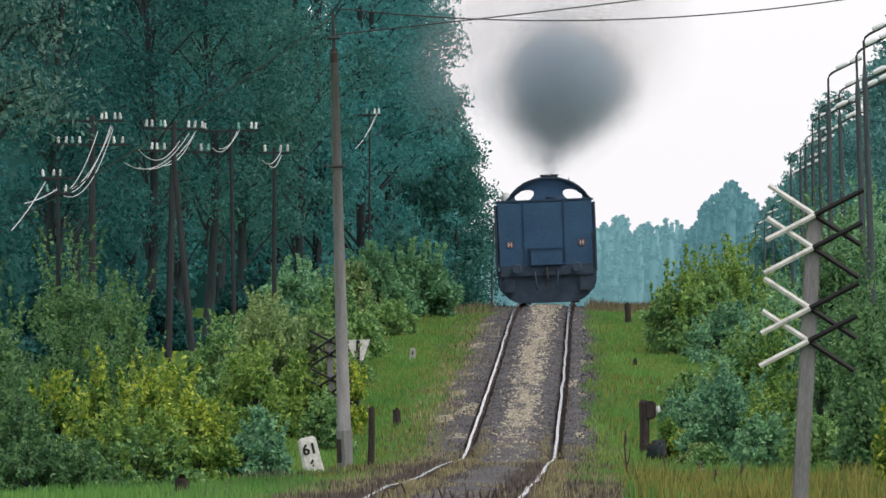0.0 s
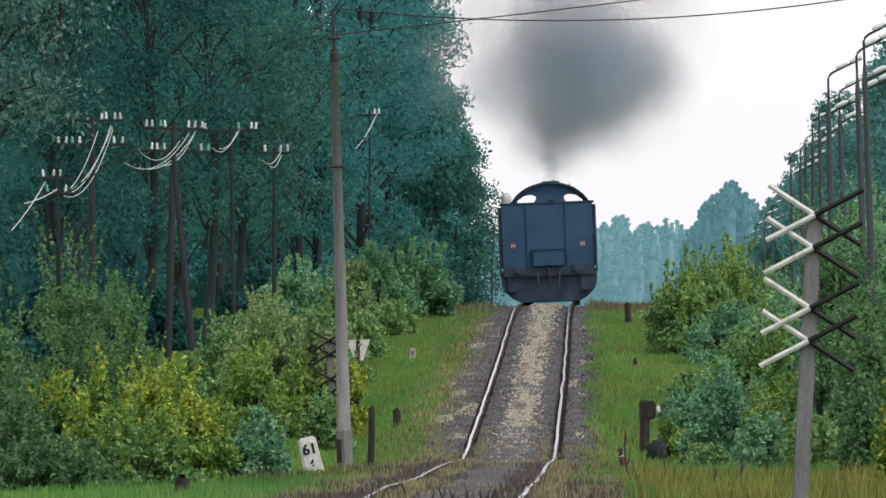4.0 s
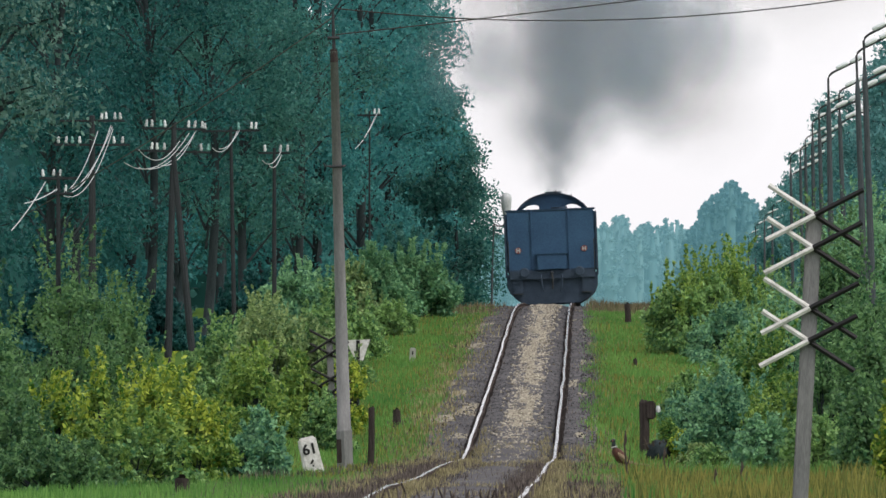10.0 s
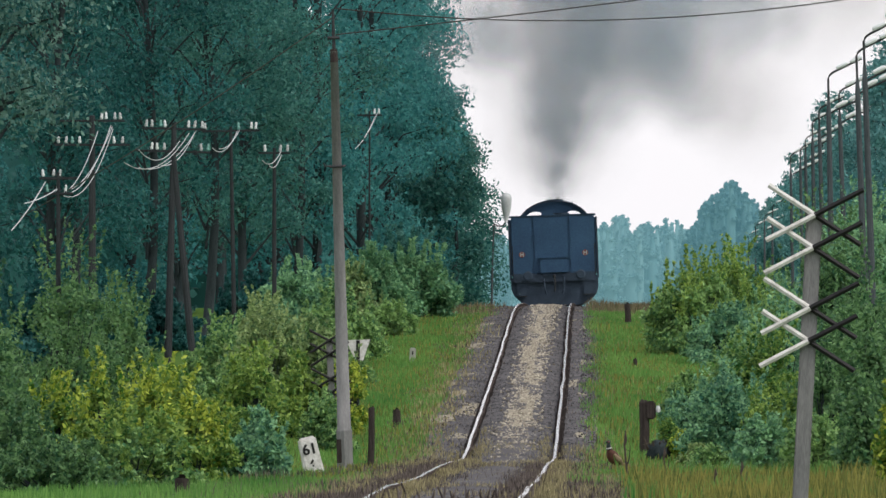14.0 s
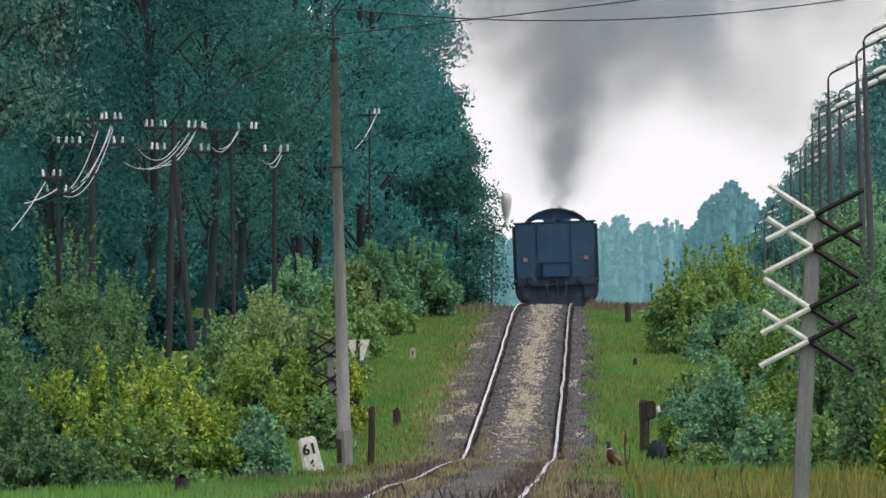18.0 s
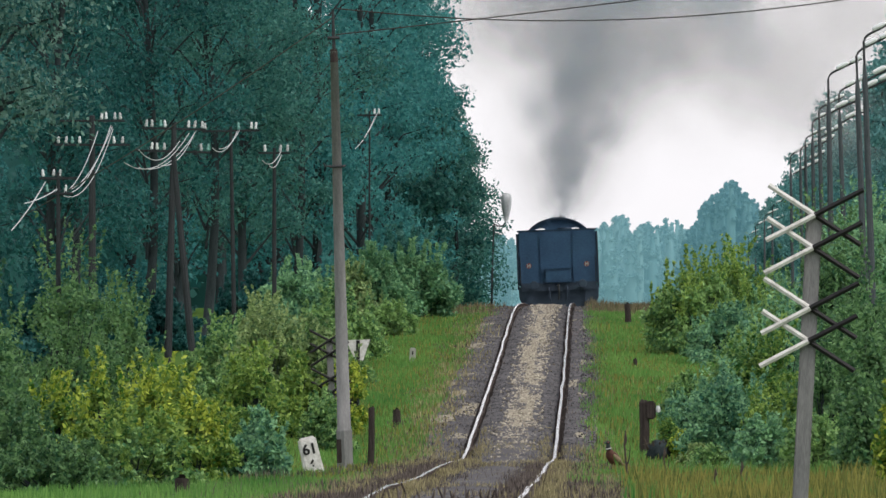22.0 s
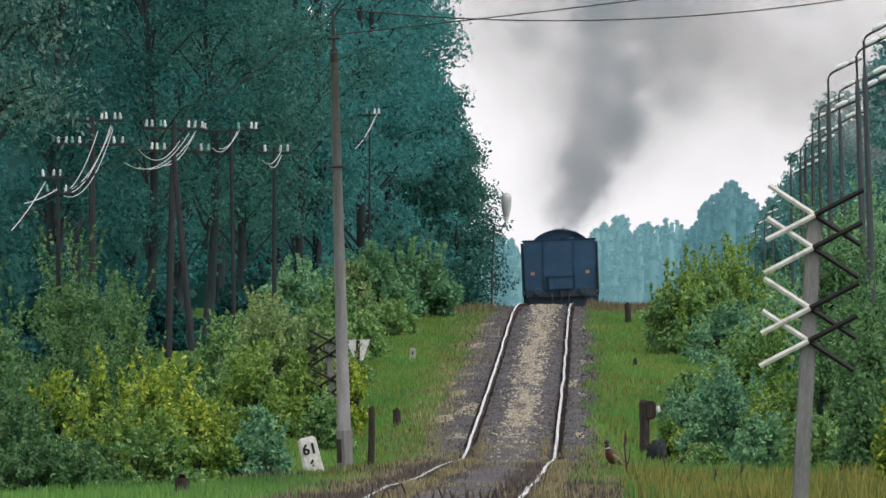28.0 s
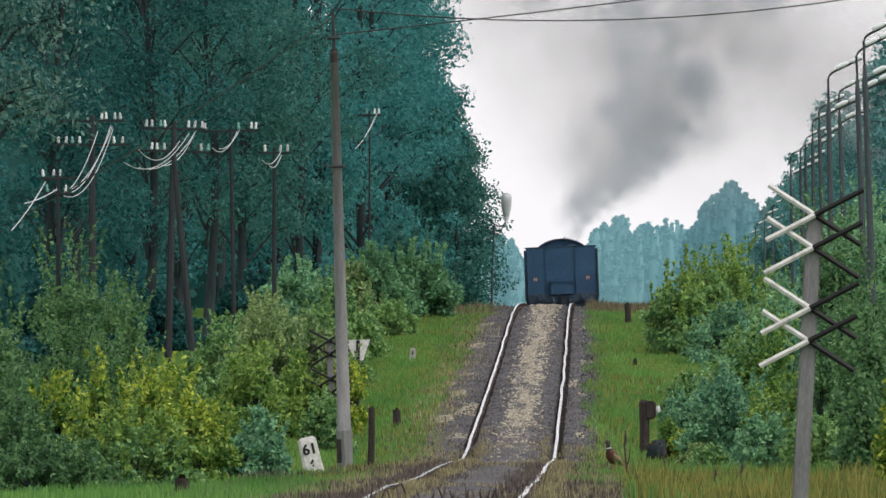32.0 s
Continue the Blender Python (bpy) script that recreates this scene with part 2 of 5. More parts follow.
def quads(name, v, material, per=4):
    """A mesh of separate polygons with the same number of corners each, straight from an array."""
    v = np.asarray(v, dtype=np.float32).reshape(-1, 3)
    n = len(v) // per
    me = bpy.data.meshes.new(name)
    me.vertices.add(len(v))
    me.vertices.foreach_set("co", v.ravel())
    me.loops.add(len(v))
    me.loops.foreach_set("vertex_index", np.arange(len(v), dtype=np.int32))
    me.polygons.add(n)
    me.polygons.foreach_set("loop_start", np.arange(0, per * n, per, dtype=np.int32))
    me.update(calc_edges=True)
    me.validate()
    me.materials.append(material)
    return me


def part(name, bm, material, parent, label="", smooth=False):
    me = bm
    if isinstance(bm, bmesh.types.BMesh):
        me = bpy.data.meshes.new(name)
        bm.to_mesh(me)
        bm.free()
        me.materials.append(material)
        if smooth:
            me.polygons.foreach_set("use_smooth", [True] * len(me.polygons))
    ob = new(name, me)
    ob.parent = parent
    return tagged(ob, label)


def thing(name, m, label, category, group="", kind=""):
    ob = new(name)
    ob.empty_display_size = 0.2
    ob.matrix_basis = m
    return tagged(ob, label, category, group, kind)


def box(bm, x0, x1, y0, y1, z0, z1, bevel=0.0):
    r = bmesh.ops.create_cube(bm, size=1)
    vs = r["verts"]
    bmesh.ops.scale(bm, vec=(x1 - x0, y1 - y0, z1 - z0), verts=vs)
    bmesh.ops.translate(bm, vec=((x0 + x1) / 2, (y0 + y1) / 2, (z0 + z1) / 2), verts=vs)
    if bevel:
        es = list({e for v in vs for e in v.link_edges})
        bmesh.ops.bevel(bm, geom=es, offset=bevel, segments=2, affect="EDGES")
    return bm


def boxed(*a, bevel=0.0):
    return box(bmesh.new(), *a, bevel=bevel)


def tube(bm, pts, radii, sides=8, cap=True):
    """A round bar along points, tapering by the radii."""
    rings = []
    pts = [Vector(p) for p in pts]
    if not hasattr(radii, "__len__"):
        radii = [radii] * len(pts)
    for i, p in enumerate(pts):
        d = (pts[min(i + 1, len(pts) - 1)] - pts[max(i - 1, 0)]).normalized()
        ref = Vector((0, 0, 1)) if abs(d.z) < 0.9 else Vector((1, 0, 0))
        a = d.cross(ref).normalized()
        b = d.cross(a)
        rings.append([bm.verts.new(p + (a * math.cos(2 * math.pi * k / sides) + b * math.sin(2 * math.pi * k / sides)) * radii[i]) for k in range(sides)])
    for r0, r1 in zip(rings, rings[1:]):
        for k in range(sides):
            bm.faces.new((r0[k], r0[(k + 1) % sides], r1[(k + 1) % sides], r1[k]))
    if cap:
        bm.faces.new(rings[0])
        bm.faces.new(rings[-1][::-1])
    return bm


def tubed(pts, radii, sides=8):
    return tube(bmesh.new(), pts, radii, sides)


# ---------------------------------------------------------------- the lie of the land
KNOTS = ((0, .2), (60, .2), (100, .16), (134, 0), (152, -.2), (170, -.32), (186, -.43), (203, -.61), (211, -.68), (219, -.58), (227, -.4),
         (258, .13), (298, .84), (325, 1.33), (350, 1.72), (362, 1.81), (371, 1.845), (380, 1.86), (389, 1.86), (400, 1.82), (412, 1.76), (421, 1.73),
         (435, 1.655), (445, 1.588), (460, 1.46), (475, 1.34), (488, 1.235), (498, 1.14), (508, 1.05), (540, .55), (620, -.6), (760, -1.8), (1000, -2.5))
GY = np.arange(-60.0, 1201.0, 1.0)
_z = np.interp(GY, [k[0] for k in KNOTS], [k[1] for k in KNOTS])
_k = np.exp(-0.5 * (np.arange(-9, 10) / 3.0) ** 2)
GZ = np.convolve(np.pad(_z, 9, mode="edge"), _k / _k.sum(), mode="valid")


def zr(y):
    """Height of the rail heads along the line."""
    return float(np.interp(y, GY, GZ))


def xr(y):
    """How far the worn track has crept sideways."""
    return -0.07 * math.exp(-((y - 352) / 55) ** 2)


def gz(x, y):
    """Height of the ground beside the line."""
    edge = min(1.0, max(0.0, (abs(x) - 1.3) / 1.2))
    bumps = 0.06 * noise.noise((x * 0.4, y * 0.06, 3.0)) + 0.25 * noise.noise((x * 0.07, y * 0.02, 8.0)) * min(1.0, abs(x) / 12)
    return zr(y) - 0.13 - 0.06 * edge + bumps * edge


def ground():
    xs = np.concatenate([-np.geomspace(14, 2600, 26)[::-1], np.arange(-13.5, 13.6, 0.5), np.geomspace(14, 2600, 26)])
    ys = np.concatenate([np.array([-1500, -700, -300, -120]), np.arange(-60, 120, 6.0), np.arange(120, 560, 1.5), np.geomspace(560, 4200, 40)])
    v = [(x, y, gz(x, y) - 0.3 * min(1.0, max(0.0, (1.55 - abs(x)) / 0.3))) for y in ys for x in xs]
    w = len(xs)
    f = [(j * w + i, j * w + i + 1, (j + 1) * w + i + 1, (j + 1) * w + i) for j in range(len(ys) - 1) for i in range(w - 1)]
    tagged(new("ground", mesh_of("ground", v, f, M["soil"], True)), "grassy railway verge and forest soil", "ground", kind="structure")


def track():
    line = thing("railway_track", Matrix(), "worn single railway track in weedy cinder ballast", "railway track", kind="structure")
    ys = np.concatenate([np.arange(-20, 120, 5.0), np.arange(120, 530, 1.0), np.arange(530, 900, 10.0)])
    # ballast bed
    prof = ((-2.0, -0.30), (-1.55, -0.14), (-1.2, -0.10), (-0.87, -0.12), (-0.68, -0.13), (-0.42, -0.07), (-0.24, -0.05), (-0.08, -0.04), (0.08, -0.04), (0.24, -0.05), (0.42, -0.07), (0.68, -0.13), (0.87, -0.12), (1.1, -0.10), (1.3, -0.14), (1.7, -0.30))
    v = [(x + xr(y) + (0.16 * noise.noise((x, y * .2, 1)) if abs(x) > 1 else 0.03 * noise.noise((x, y * .4, 1))), y, zr(y) + z + 0.006 * noise.noise((x * 3, y * .7, 5))) for y in ys for x, z in prof]
    w = len(prof)
    f = [(j * w + i, j * w + i + 1, (j + 1) * w + i + 1, (j + 1) * w + i) for j in range(len(ys) - 1) for i in range(w - 1)]
    bed = mesh_of("ballast_bed", v, f, M["cinder"], True)
    bed.materials.append(M["rail_shade"])
    bed.materials.append(M["sand"])

    def sandy(c, y):
        return 6 <= c <= 8 and y > 224 and noise.noise((c * 0.7, y * 0.12, 6)) > (-0.25 if c == 7 else 0.12)
    def tan(c, y):
        return y > 224 and c in (0, 1, 2, 12, 13, 14) and noise.noise((c * 0.9, y * 0.11, 9)) > 0.27
    bed.polygons.foreach_set("material_index", [1 if k % (w - 1) in (3, 11) else 2 if sandy(k % (w - 1), ys[k // (w - 1)]) or tan(k % (w - 1), ys[k // (w - 1)]) else 0 for k in range(len(f))])
    part("ballast_bed", bed, None, line)
    for side in (-1, 1):
        v, f, mats = [], [], []
        cross = ((-0.065, -0.16), (-0.065, -0.145), (-0.012, -0.12), (-0.012, -0.045), (-0.033, -0.035), (-0.033, -0.006), (-0.024, 0.0),
                 (0.024, 0.0), (0.033, -0.006), (0.033, -0.035), (0.012, -0.045), (0.012, -0.12), (0.065, -0.145), (0.065, -0.16))
        n = len(cross)
        for y in ys:
            wob = 0.022 * noise.noise((y * 0.11, side * 4.0, 2)) + 0.010 * noise.noise((y * 0.45, side * 9.0, 2))
            dip = 0.014 * noise.noise((y * 0.16, side * 7.0, 6))
            for x, z in cross:
                v.append((side * 0.7535 + x + wob + xr(y), y, zr(y) + z + dip))
        for j in range(len(ys) - 1):
            for i in range(n - 1):
                f.append((j * n + i, j * n + i + 1, (j + 1) * n + i + 1, (j + 1) * n + i))
                mats.append(1 if i == 6 else 0)
        me = mesh_of("rail", v, f, M["railside"])
        me.materials.append(M["railtop"])
        me.polygons.foreach_set("material_index", mats)
        part("rail", me, None, line, "rusty rail with a bright polished head")


ground()
track()


# ---------------------------------------------------------------- plants
def leaf_array(centres, length, rng, width=0.5, droop=0.5):
    """Folded four-cornered leaves at the centres, hanging outwards by the droop."""
    n = len(centres)
    d = rng.normal(size=(n, 3))
    d[:, 2] -= droop
    d /= np.linalg.norm(d, axis=1)[:, None]
    s = np.cross(d, rng.normal(size=(n, 3)))
    s /= np.linalg.norm(s, axis=1)[:, None] + 1e-9
    nn = np.cross(d, s)
    ln = length * rng.uniform(0.6, 1.3, (n, 1))
    wd = ln * width * 0.5
    base, tip = centres - d * ln * 0.5, centres + d * ln * 0.5
    mid = centres + d * ln * 0.05 + nn * wd * 0.35
    return np.stack([base, mid + s * wd, tip, mid - s * wd], axis=1)


def crown_points(rng, n, clumps, sizes):
    """Points massed round clump centres, thin at the rims."""
    weights = sizes ** 2 / (sizes ** 2).sum()
    pick = rng.choice(len(clumps), n, p=weights)
    off = rng.normal(size=(n, 3))
    off /= np.linalg.norm(off, axis=1)[:, None]
    off *= (rng.uniform(0.2, 1.3, (n, 1)) ** 0.75)
    off[:, 2] *= 0.75
    return clumps[pick] + off * sizes[pick][:, None]


def tree(x, y, h, wide, base, leafy, leaves, leaf, seed, label, name="tree", trunk=0.16, lean=0.0, clump=0.9, count=34, group="forest trees", bark="bark"):
    """A tapered trunk with limbs, and a crown of leaf clumps from base to top."""
    rng = np.random.default_rng(seed)
    z0 = gz(x, y) - 0.1
    ob = thing(name, pose(x, y, z0), label, "tree", group)
    bm = bmesh.new()
    k = 9
    bend = rng.uniform(-0.25, 0.25, 2)
    pts = [(lean * h * t + bend[0] * math.sin(t * 5), bend[1] * math.sin(t * 4), h * 0.95 * t) for t in np.linspace(0, 1, k)]
    tube(bm, pts, [trunk * (1.15 - t) + 0.015 for t in np.linspace(0, 1, k)], 9)
    t = rng.uniform(0, 1, count) ** 0.9
    zc = base + (h - base) * t
    env = np.sin(np.clip((t * 0.86 + 0.16), 0, 1) * math.pi) ** 0.7
    ang = rng.uniform(0, 2 * math.pi, count)
    rad = wide * env * np.sqrt(rng.uniform(0.05, 1, count))
    cl = np.stack([lean * zc + rad * np.cos(ang), rad * np.sin(ang), zc], axis=1)
    sizes = clump * rng.uniform(0.55, 1.25, count) * (0.55 + 0.45 * env)
    for c, r in zip(cl, rad):
        if r > 0.3:
            zz = max(0.8, c[2] - 0.5 * r - 0.4)
            tube(bm, [(lean * zz, 0, zz), (c[0] * .55, c[1] * .55, c[2] - 0.12 * r), tuple(c)], [trunk * 0.32 * (1.1 - zz / h) + 0.012, trunk * 0.16 + 0.006, 0.008], 5)
    part("trunk", bm, M[bark], ob, smooth=True)
    p = crown_points(rng, leaves, cl, sizes)
    p = p[p[:, 2] > 0.15]
    part("crown", quads("crown", leaf_array(p, leaf, rng), M[leafy]), None, ob)
    return ob


def bush(x, y, h, wide, leafy, leaves, leaf, seed, label, name="bush", group="", deep=None, count=62, droop=0.1, clump=0.26, tip=None):
    """Many thin stems from one foot under a rounded, uneven mass of leaves."""
    rng = np.random.default_rng(seed)
    ob = thing(name, pose(x, y, gz(x, y) - 0.05), label, "bush", group)
    deep = deep or wide
    t = rng.uniform(0.0, 1, count)
    ang = rng.uniform(0, 2 * math.pi, count)
    rad = np.sqrt(rng.uniform(0, 1, count)) * np.sqrt(np.clip(1.02 - t ** 2.2, 0.05, 1))
    zc = h * (0.1 + 0.82 * t)
    cl = np.stack([wide * rad * np.cos(ang), deep * rad * np.sin(ang), zc], axis=1)
    sizes = clump * min(h, wide * 1.5) * rng.uniform(0.45, 1.0, count) * (1.0 - 0.45 * t)
    bm = bmesh.new()
    for c in cl:
        tube(bm, [(c[0] * .08, c[1] * .08, 0), (c[0] * .55, c[1] * .55, c[2] * .55), (c[0], c[1], c[2] + sizes[0] * 0.3)], [0.022, 0.013, 0.004], 4)
    part("stem", bm, M["bark"], ob)
    p = crown_points(rng, leaves, cl, sizes)
    # shoots that stand out of the mass
    shoots = cl[rng.choice(count, count)]
    u = rng.uniform(0, 1, (len(shoots), 40, 1))
    way = np.stack([rng.normal(0, .25, len(shoots)), rng.normal(0, .25, len(shoots)), np.ones(len(shoots))], axis=1)[:, None, :]
    sp = shoots[:, None, :] + way * u * (0.40 * h) + rng.normal(0, 0.05 * (1.1 - u), (len(shoots), 40, 3))
    sp = sp.reshape(-1, 3)
    if tip:
        part("shoot_foliage", quads("shoot_foliage", leaf_array(sp, leaf * 1.1, rng, 0.45, 0.35), M[tip]), None, ob, "yellowish leaves at the shoot tips")
    else:
        p = np.concatenate([p, sp])
    p = p[p[:, 2] > 0.02]
    part("foliage", quads("foliage", leaf_array(p, leaf, rng, 0.55, droop), M[leafy]), None, ob)
    return ob


def woods(name, spots, leaf, per_tree, material, label, seed, fill=0.7):
    """A stand of far trees as one mass of leaf sprays: (x, y, height, half width)."""
    rng = np.random.default_rng(seed)
    out, hearts = [], []
    for x, y, h, w in spots:
        z0 = gz(x, min(y, 1200))
        c = 40
        t = rng.uniform(0, 1, c) ** .75
        t[0], point = 1.0, rng.uniform(2.0, 3.8)
        ang = rng.uniform(0, 2 * math.pi, c)
        rad = w * np.sqrt(rng.uniform(0.2, 1, c)) * (1.03 - t ** point)
        cl = np.stack([x + rad * np.cos(ang), y + rad * np.sin(ang), z0 + h * (0.05 + 0.9 * t)], axis=1)
        p = crown_points(rng, per_tree, cl, w * rng.uniform(0.25, 0.5, c) * (1.15 - 0.7 * t))
        out.append(leaf_array(p[p[:, 2] > z0], leaf, rng, 0.75))
        # closed heart of the tree
        a2 = np.linspace(0, 2 * math.pi, 13)[:12]
        for t2 in (0, .25, .45, .6, .72, .82, .9, .95):
            rr = fill * w * max(.05, 1.0 - t2 ** point) * rng.uniform(.75, 1.0, 12)
            hearts.extend(zip(x + rr * np.cos(a2), y + rr * np.sin(a2), z0 + h * (t2 + .02 * np.sin(a2 * 3 + x * 9))))
    ob = tagged(new(name, quads(name, np.concatenate(out), M[material])), label, "woods", kind="stuff")
    f = [(q * 12 + k, q * 12 + (k + 1) % 12, q * 12 + 12 + (k + 1) % 12, q * 12 + 12 + k) for q in range(len(hearts) // 12 - 1) if q % 8 < 7 for k in range(12)]
    inner = new("inner_crowns", mesh_of("inner_crowns", hearts, f, M[material], True))
    inner.parent = ob
    tagged(inner, kind="stuff")
    return ob


def forests():
    rng = random.Random(5)
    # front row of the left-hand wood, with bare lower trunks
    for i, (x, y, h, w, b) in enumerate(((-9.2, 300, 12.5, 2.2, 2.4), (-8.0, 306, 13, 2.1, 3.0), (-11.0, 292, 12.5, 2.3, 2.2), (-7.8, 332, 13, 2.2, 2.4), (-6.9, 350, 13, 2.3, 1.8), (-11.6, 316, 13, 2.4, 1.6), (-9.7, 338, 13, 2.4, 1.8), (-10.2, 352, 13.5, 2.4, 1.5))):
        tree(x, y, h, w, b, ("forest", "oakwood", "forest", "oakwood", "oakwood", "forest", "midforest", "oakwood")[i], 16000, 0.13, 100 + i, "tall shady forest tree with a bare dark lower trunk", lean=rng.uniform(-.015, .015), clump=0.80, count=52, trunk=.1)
    # tall birches that fill the wood behind
    for i in range(17):
        y = 350 + i * 9 + rng.uniform(-4, 4)
        x = -rng.uniform(6.6, 17.5)
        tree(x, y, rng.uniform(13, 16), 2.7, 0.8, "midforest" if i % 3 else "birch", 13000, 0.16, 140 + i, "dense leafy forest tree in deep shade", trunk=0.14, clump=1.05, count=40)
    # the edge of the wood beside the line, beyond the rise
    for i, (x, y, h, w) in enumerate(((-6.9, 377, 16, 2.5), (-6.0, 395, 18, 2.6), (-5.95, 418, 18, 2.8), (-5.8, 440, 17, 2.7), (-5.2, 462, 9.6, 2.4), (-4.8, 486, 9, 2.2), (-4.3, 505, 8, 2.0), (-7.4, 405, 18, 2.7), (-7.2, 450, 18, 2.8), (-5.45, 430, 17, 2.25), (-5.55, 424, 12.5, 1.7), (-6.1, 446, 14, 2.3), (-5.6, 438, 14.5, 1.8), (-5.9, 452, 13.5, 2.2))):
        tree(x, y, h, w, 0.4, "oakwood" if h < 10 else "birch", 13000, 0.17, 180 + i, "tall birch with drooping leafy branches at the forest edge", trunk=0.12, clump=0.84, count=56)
    # nearer tree with pale leaves
    tree(-8.35, 200, 9.5, 1.75, 5.6, "poplar", 8000, 0.11, 210, "grey-leaved poplar at the forest edge", trunk=0.15, clump=0.75, count=44)
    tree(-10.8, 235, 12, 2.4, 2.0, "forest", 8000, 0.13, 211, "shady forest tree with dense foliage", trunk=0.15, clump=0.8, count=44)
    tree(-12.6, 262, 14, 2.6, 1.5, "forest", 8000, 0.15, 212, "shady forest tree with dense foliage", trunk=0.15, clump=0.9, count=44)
    # further into the wood, its deep shade put into the dark leaf colour
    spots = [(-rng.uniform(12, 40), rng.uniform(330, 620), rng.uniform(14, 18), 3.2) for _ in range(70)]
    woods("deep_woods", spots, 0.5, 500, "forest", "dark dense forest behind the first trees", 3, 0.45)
    # birches behind the right-hand poles
    for i in range(15):
        y = 400 + i * 28
        x = 12.2 + rng.uniform(0, 1.2)
        top = 12.2 - max(0, (y - 500)) * .0125 + rng.uniform(-.8, .6)
        tree(x, y, top - zr(y) + .3, 1.9, .6, "sidewood", 6500, 0.21, 400 + i, "birch tinted blue-green for haze beside the telegraph poles", trunk=.1, clump=.8, count=34, group="birches along the right verge")
    tree(11.4, 420, 11.2 - zr(420), 1.6, .6, "sidewood", 6000, .2, 440, "birch tinted blue-green for haze beside the telegraph poles", trunk=.1, clump=.7, count=34, group="birches along the right verge")
    # low growth that closes the edge beyond the rise
    tree(-3.75, 458, 7.5, 1.3, .3, "oakwood", 5000, .2, 430, "young birch close beside the track", trunk=.07, clump=.6, count=30)
    tree(-3.9, 420, 6.5, 1.4, .3, "oakwood", 5000, .2, 431, "young birch close beside the track", trunk=.07, clump=.6, count=30)
    # right-hand wood far down the line
    spots = []
    for i in range(34):
        y = 800 + i * 26
        spots.append((20.5 + i * 0.05 + rng.uniform(0, 2.5), y, 19.5 - (y - 800) * .004 + rng.uniform(-1.2, 1.2), rng.uniform(2.2, 3.6)))
        spots.append((26 + rng.uniform(0, 8), y, 19.5 - (y - 800) * .003 + rng.uniform(-2, 1), 4))
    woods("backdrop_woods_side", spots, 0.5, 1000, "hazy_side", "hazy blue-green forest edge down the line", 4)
    # a taller clump in front of the last woods, and their uneven skyline: (x, height)
    mound = ((15.1, 14.9), (16.5, 17.0), (18.1, 19.9), (20.0, 21.9), (22.1, 23.9), (24.0, 22.0), (25.9, 19.8), (28.9, 18.6))
    spots = []
    for i in range(44):
        x = mound[0][0] + (mound[-1][0] - mound[0][0]) * i / 43
        spots.append((x, 1950 + rng.uniform(0, 60), np.interp(x, [m[0] for m in mound], [m[1] for m in mound]) + rng.uniform(-.6, .9), rng.uniform(1.2, 2.0)))
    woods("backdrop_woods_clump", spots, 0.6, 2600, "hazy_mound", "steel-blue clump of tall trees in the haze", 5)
    skyline = ((-45.7, 12.6), (-22.1, 20.7), (-19.4, 20.2), (-17.1, 17.0), (-11.6, 12.6), (-2.4, 12.6), (0.0, 22.0), (1.9, 23.3), (4.0, 22.8), (6.3, 26.5), (8.2, 23.7), (8.9, 20.7), (10.2, 22.8), (13.4, 23.1), (15.5, 22.5), (17.1, 24.4), (18.1, 22.4), (19.4, 25.2), (20.8, 22.8), (22.1, 21.5), (25.2, 22.0), (37.1, 22.8), (46.3, 24.4))
    spots = []
    for i in range(118):
        x = skyline[0][0] + (skyline[-1][0] - skyline[0][0]) * i / 117 + rng.uniform(-.3, .3)
        spots.append((x, 2900 + rng.uniform(0, 100), np.interp(x, [k[0] for k in skyline], [k[1] for k in skyline]) + rng.uniform(-1.6, .3), rng.uniform(2.0, 3.6)))
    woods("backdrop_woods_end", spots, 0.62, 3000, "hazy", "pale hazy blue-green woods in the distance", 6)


# bushes whose shoots are of another colour than their other leaves, by their place
# lime at y 300 and 303 puts a lit bush top into leaf colour
TIPS = {(-4.9, 166): "yellow", (-4.15, 165): "yellow", (-5.6, 168): "yellow", (-3.75, 163): "yellow", (3.75, 300): "lime", (4.65, 303): "lime", (-4.4, 160): "lime"}


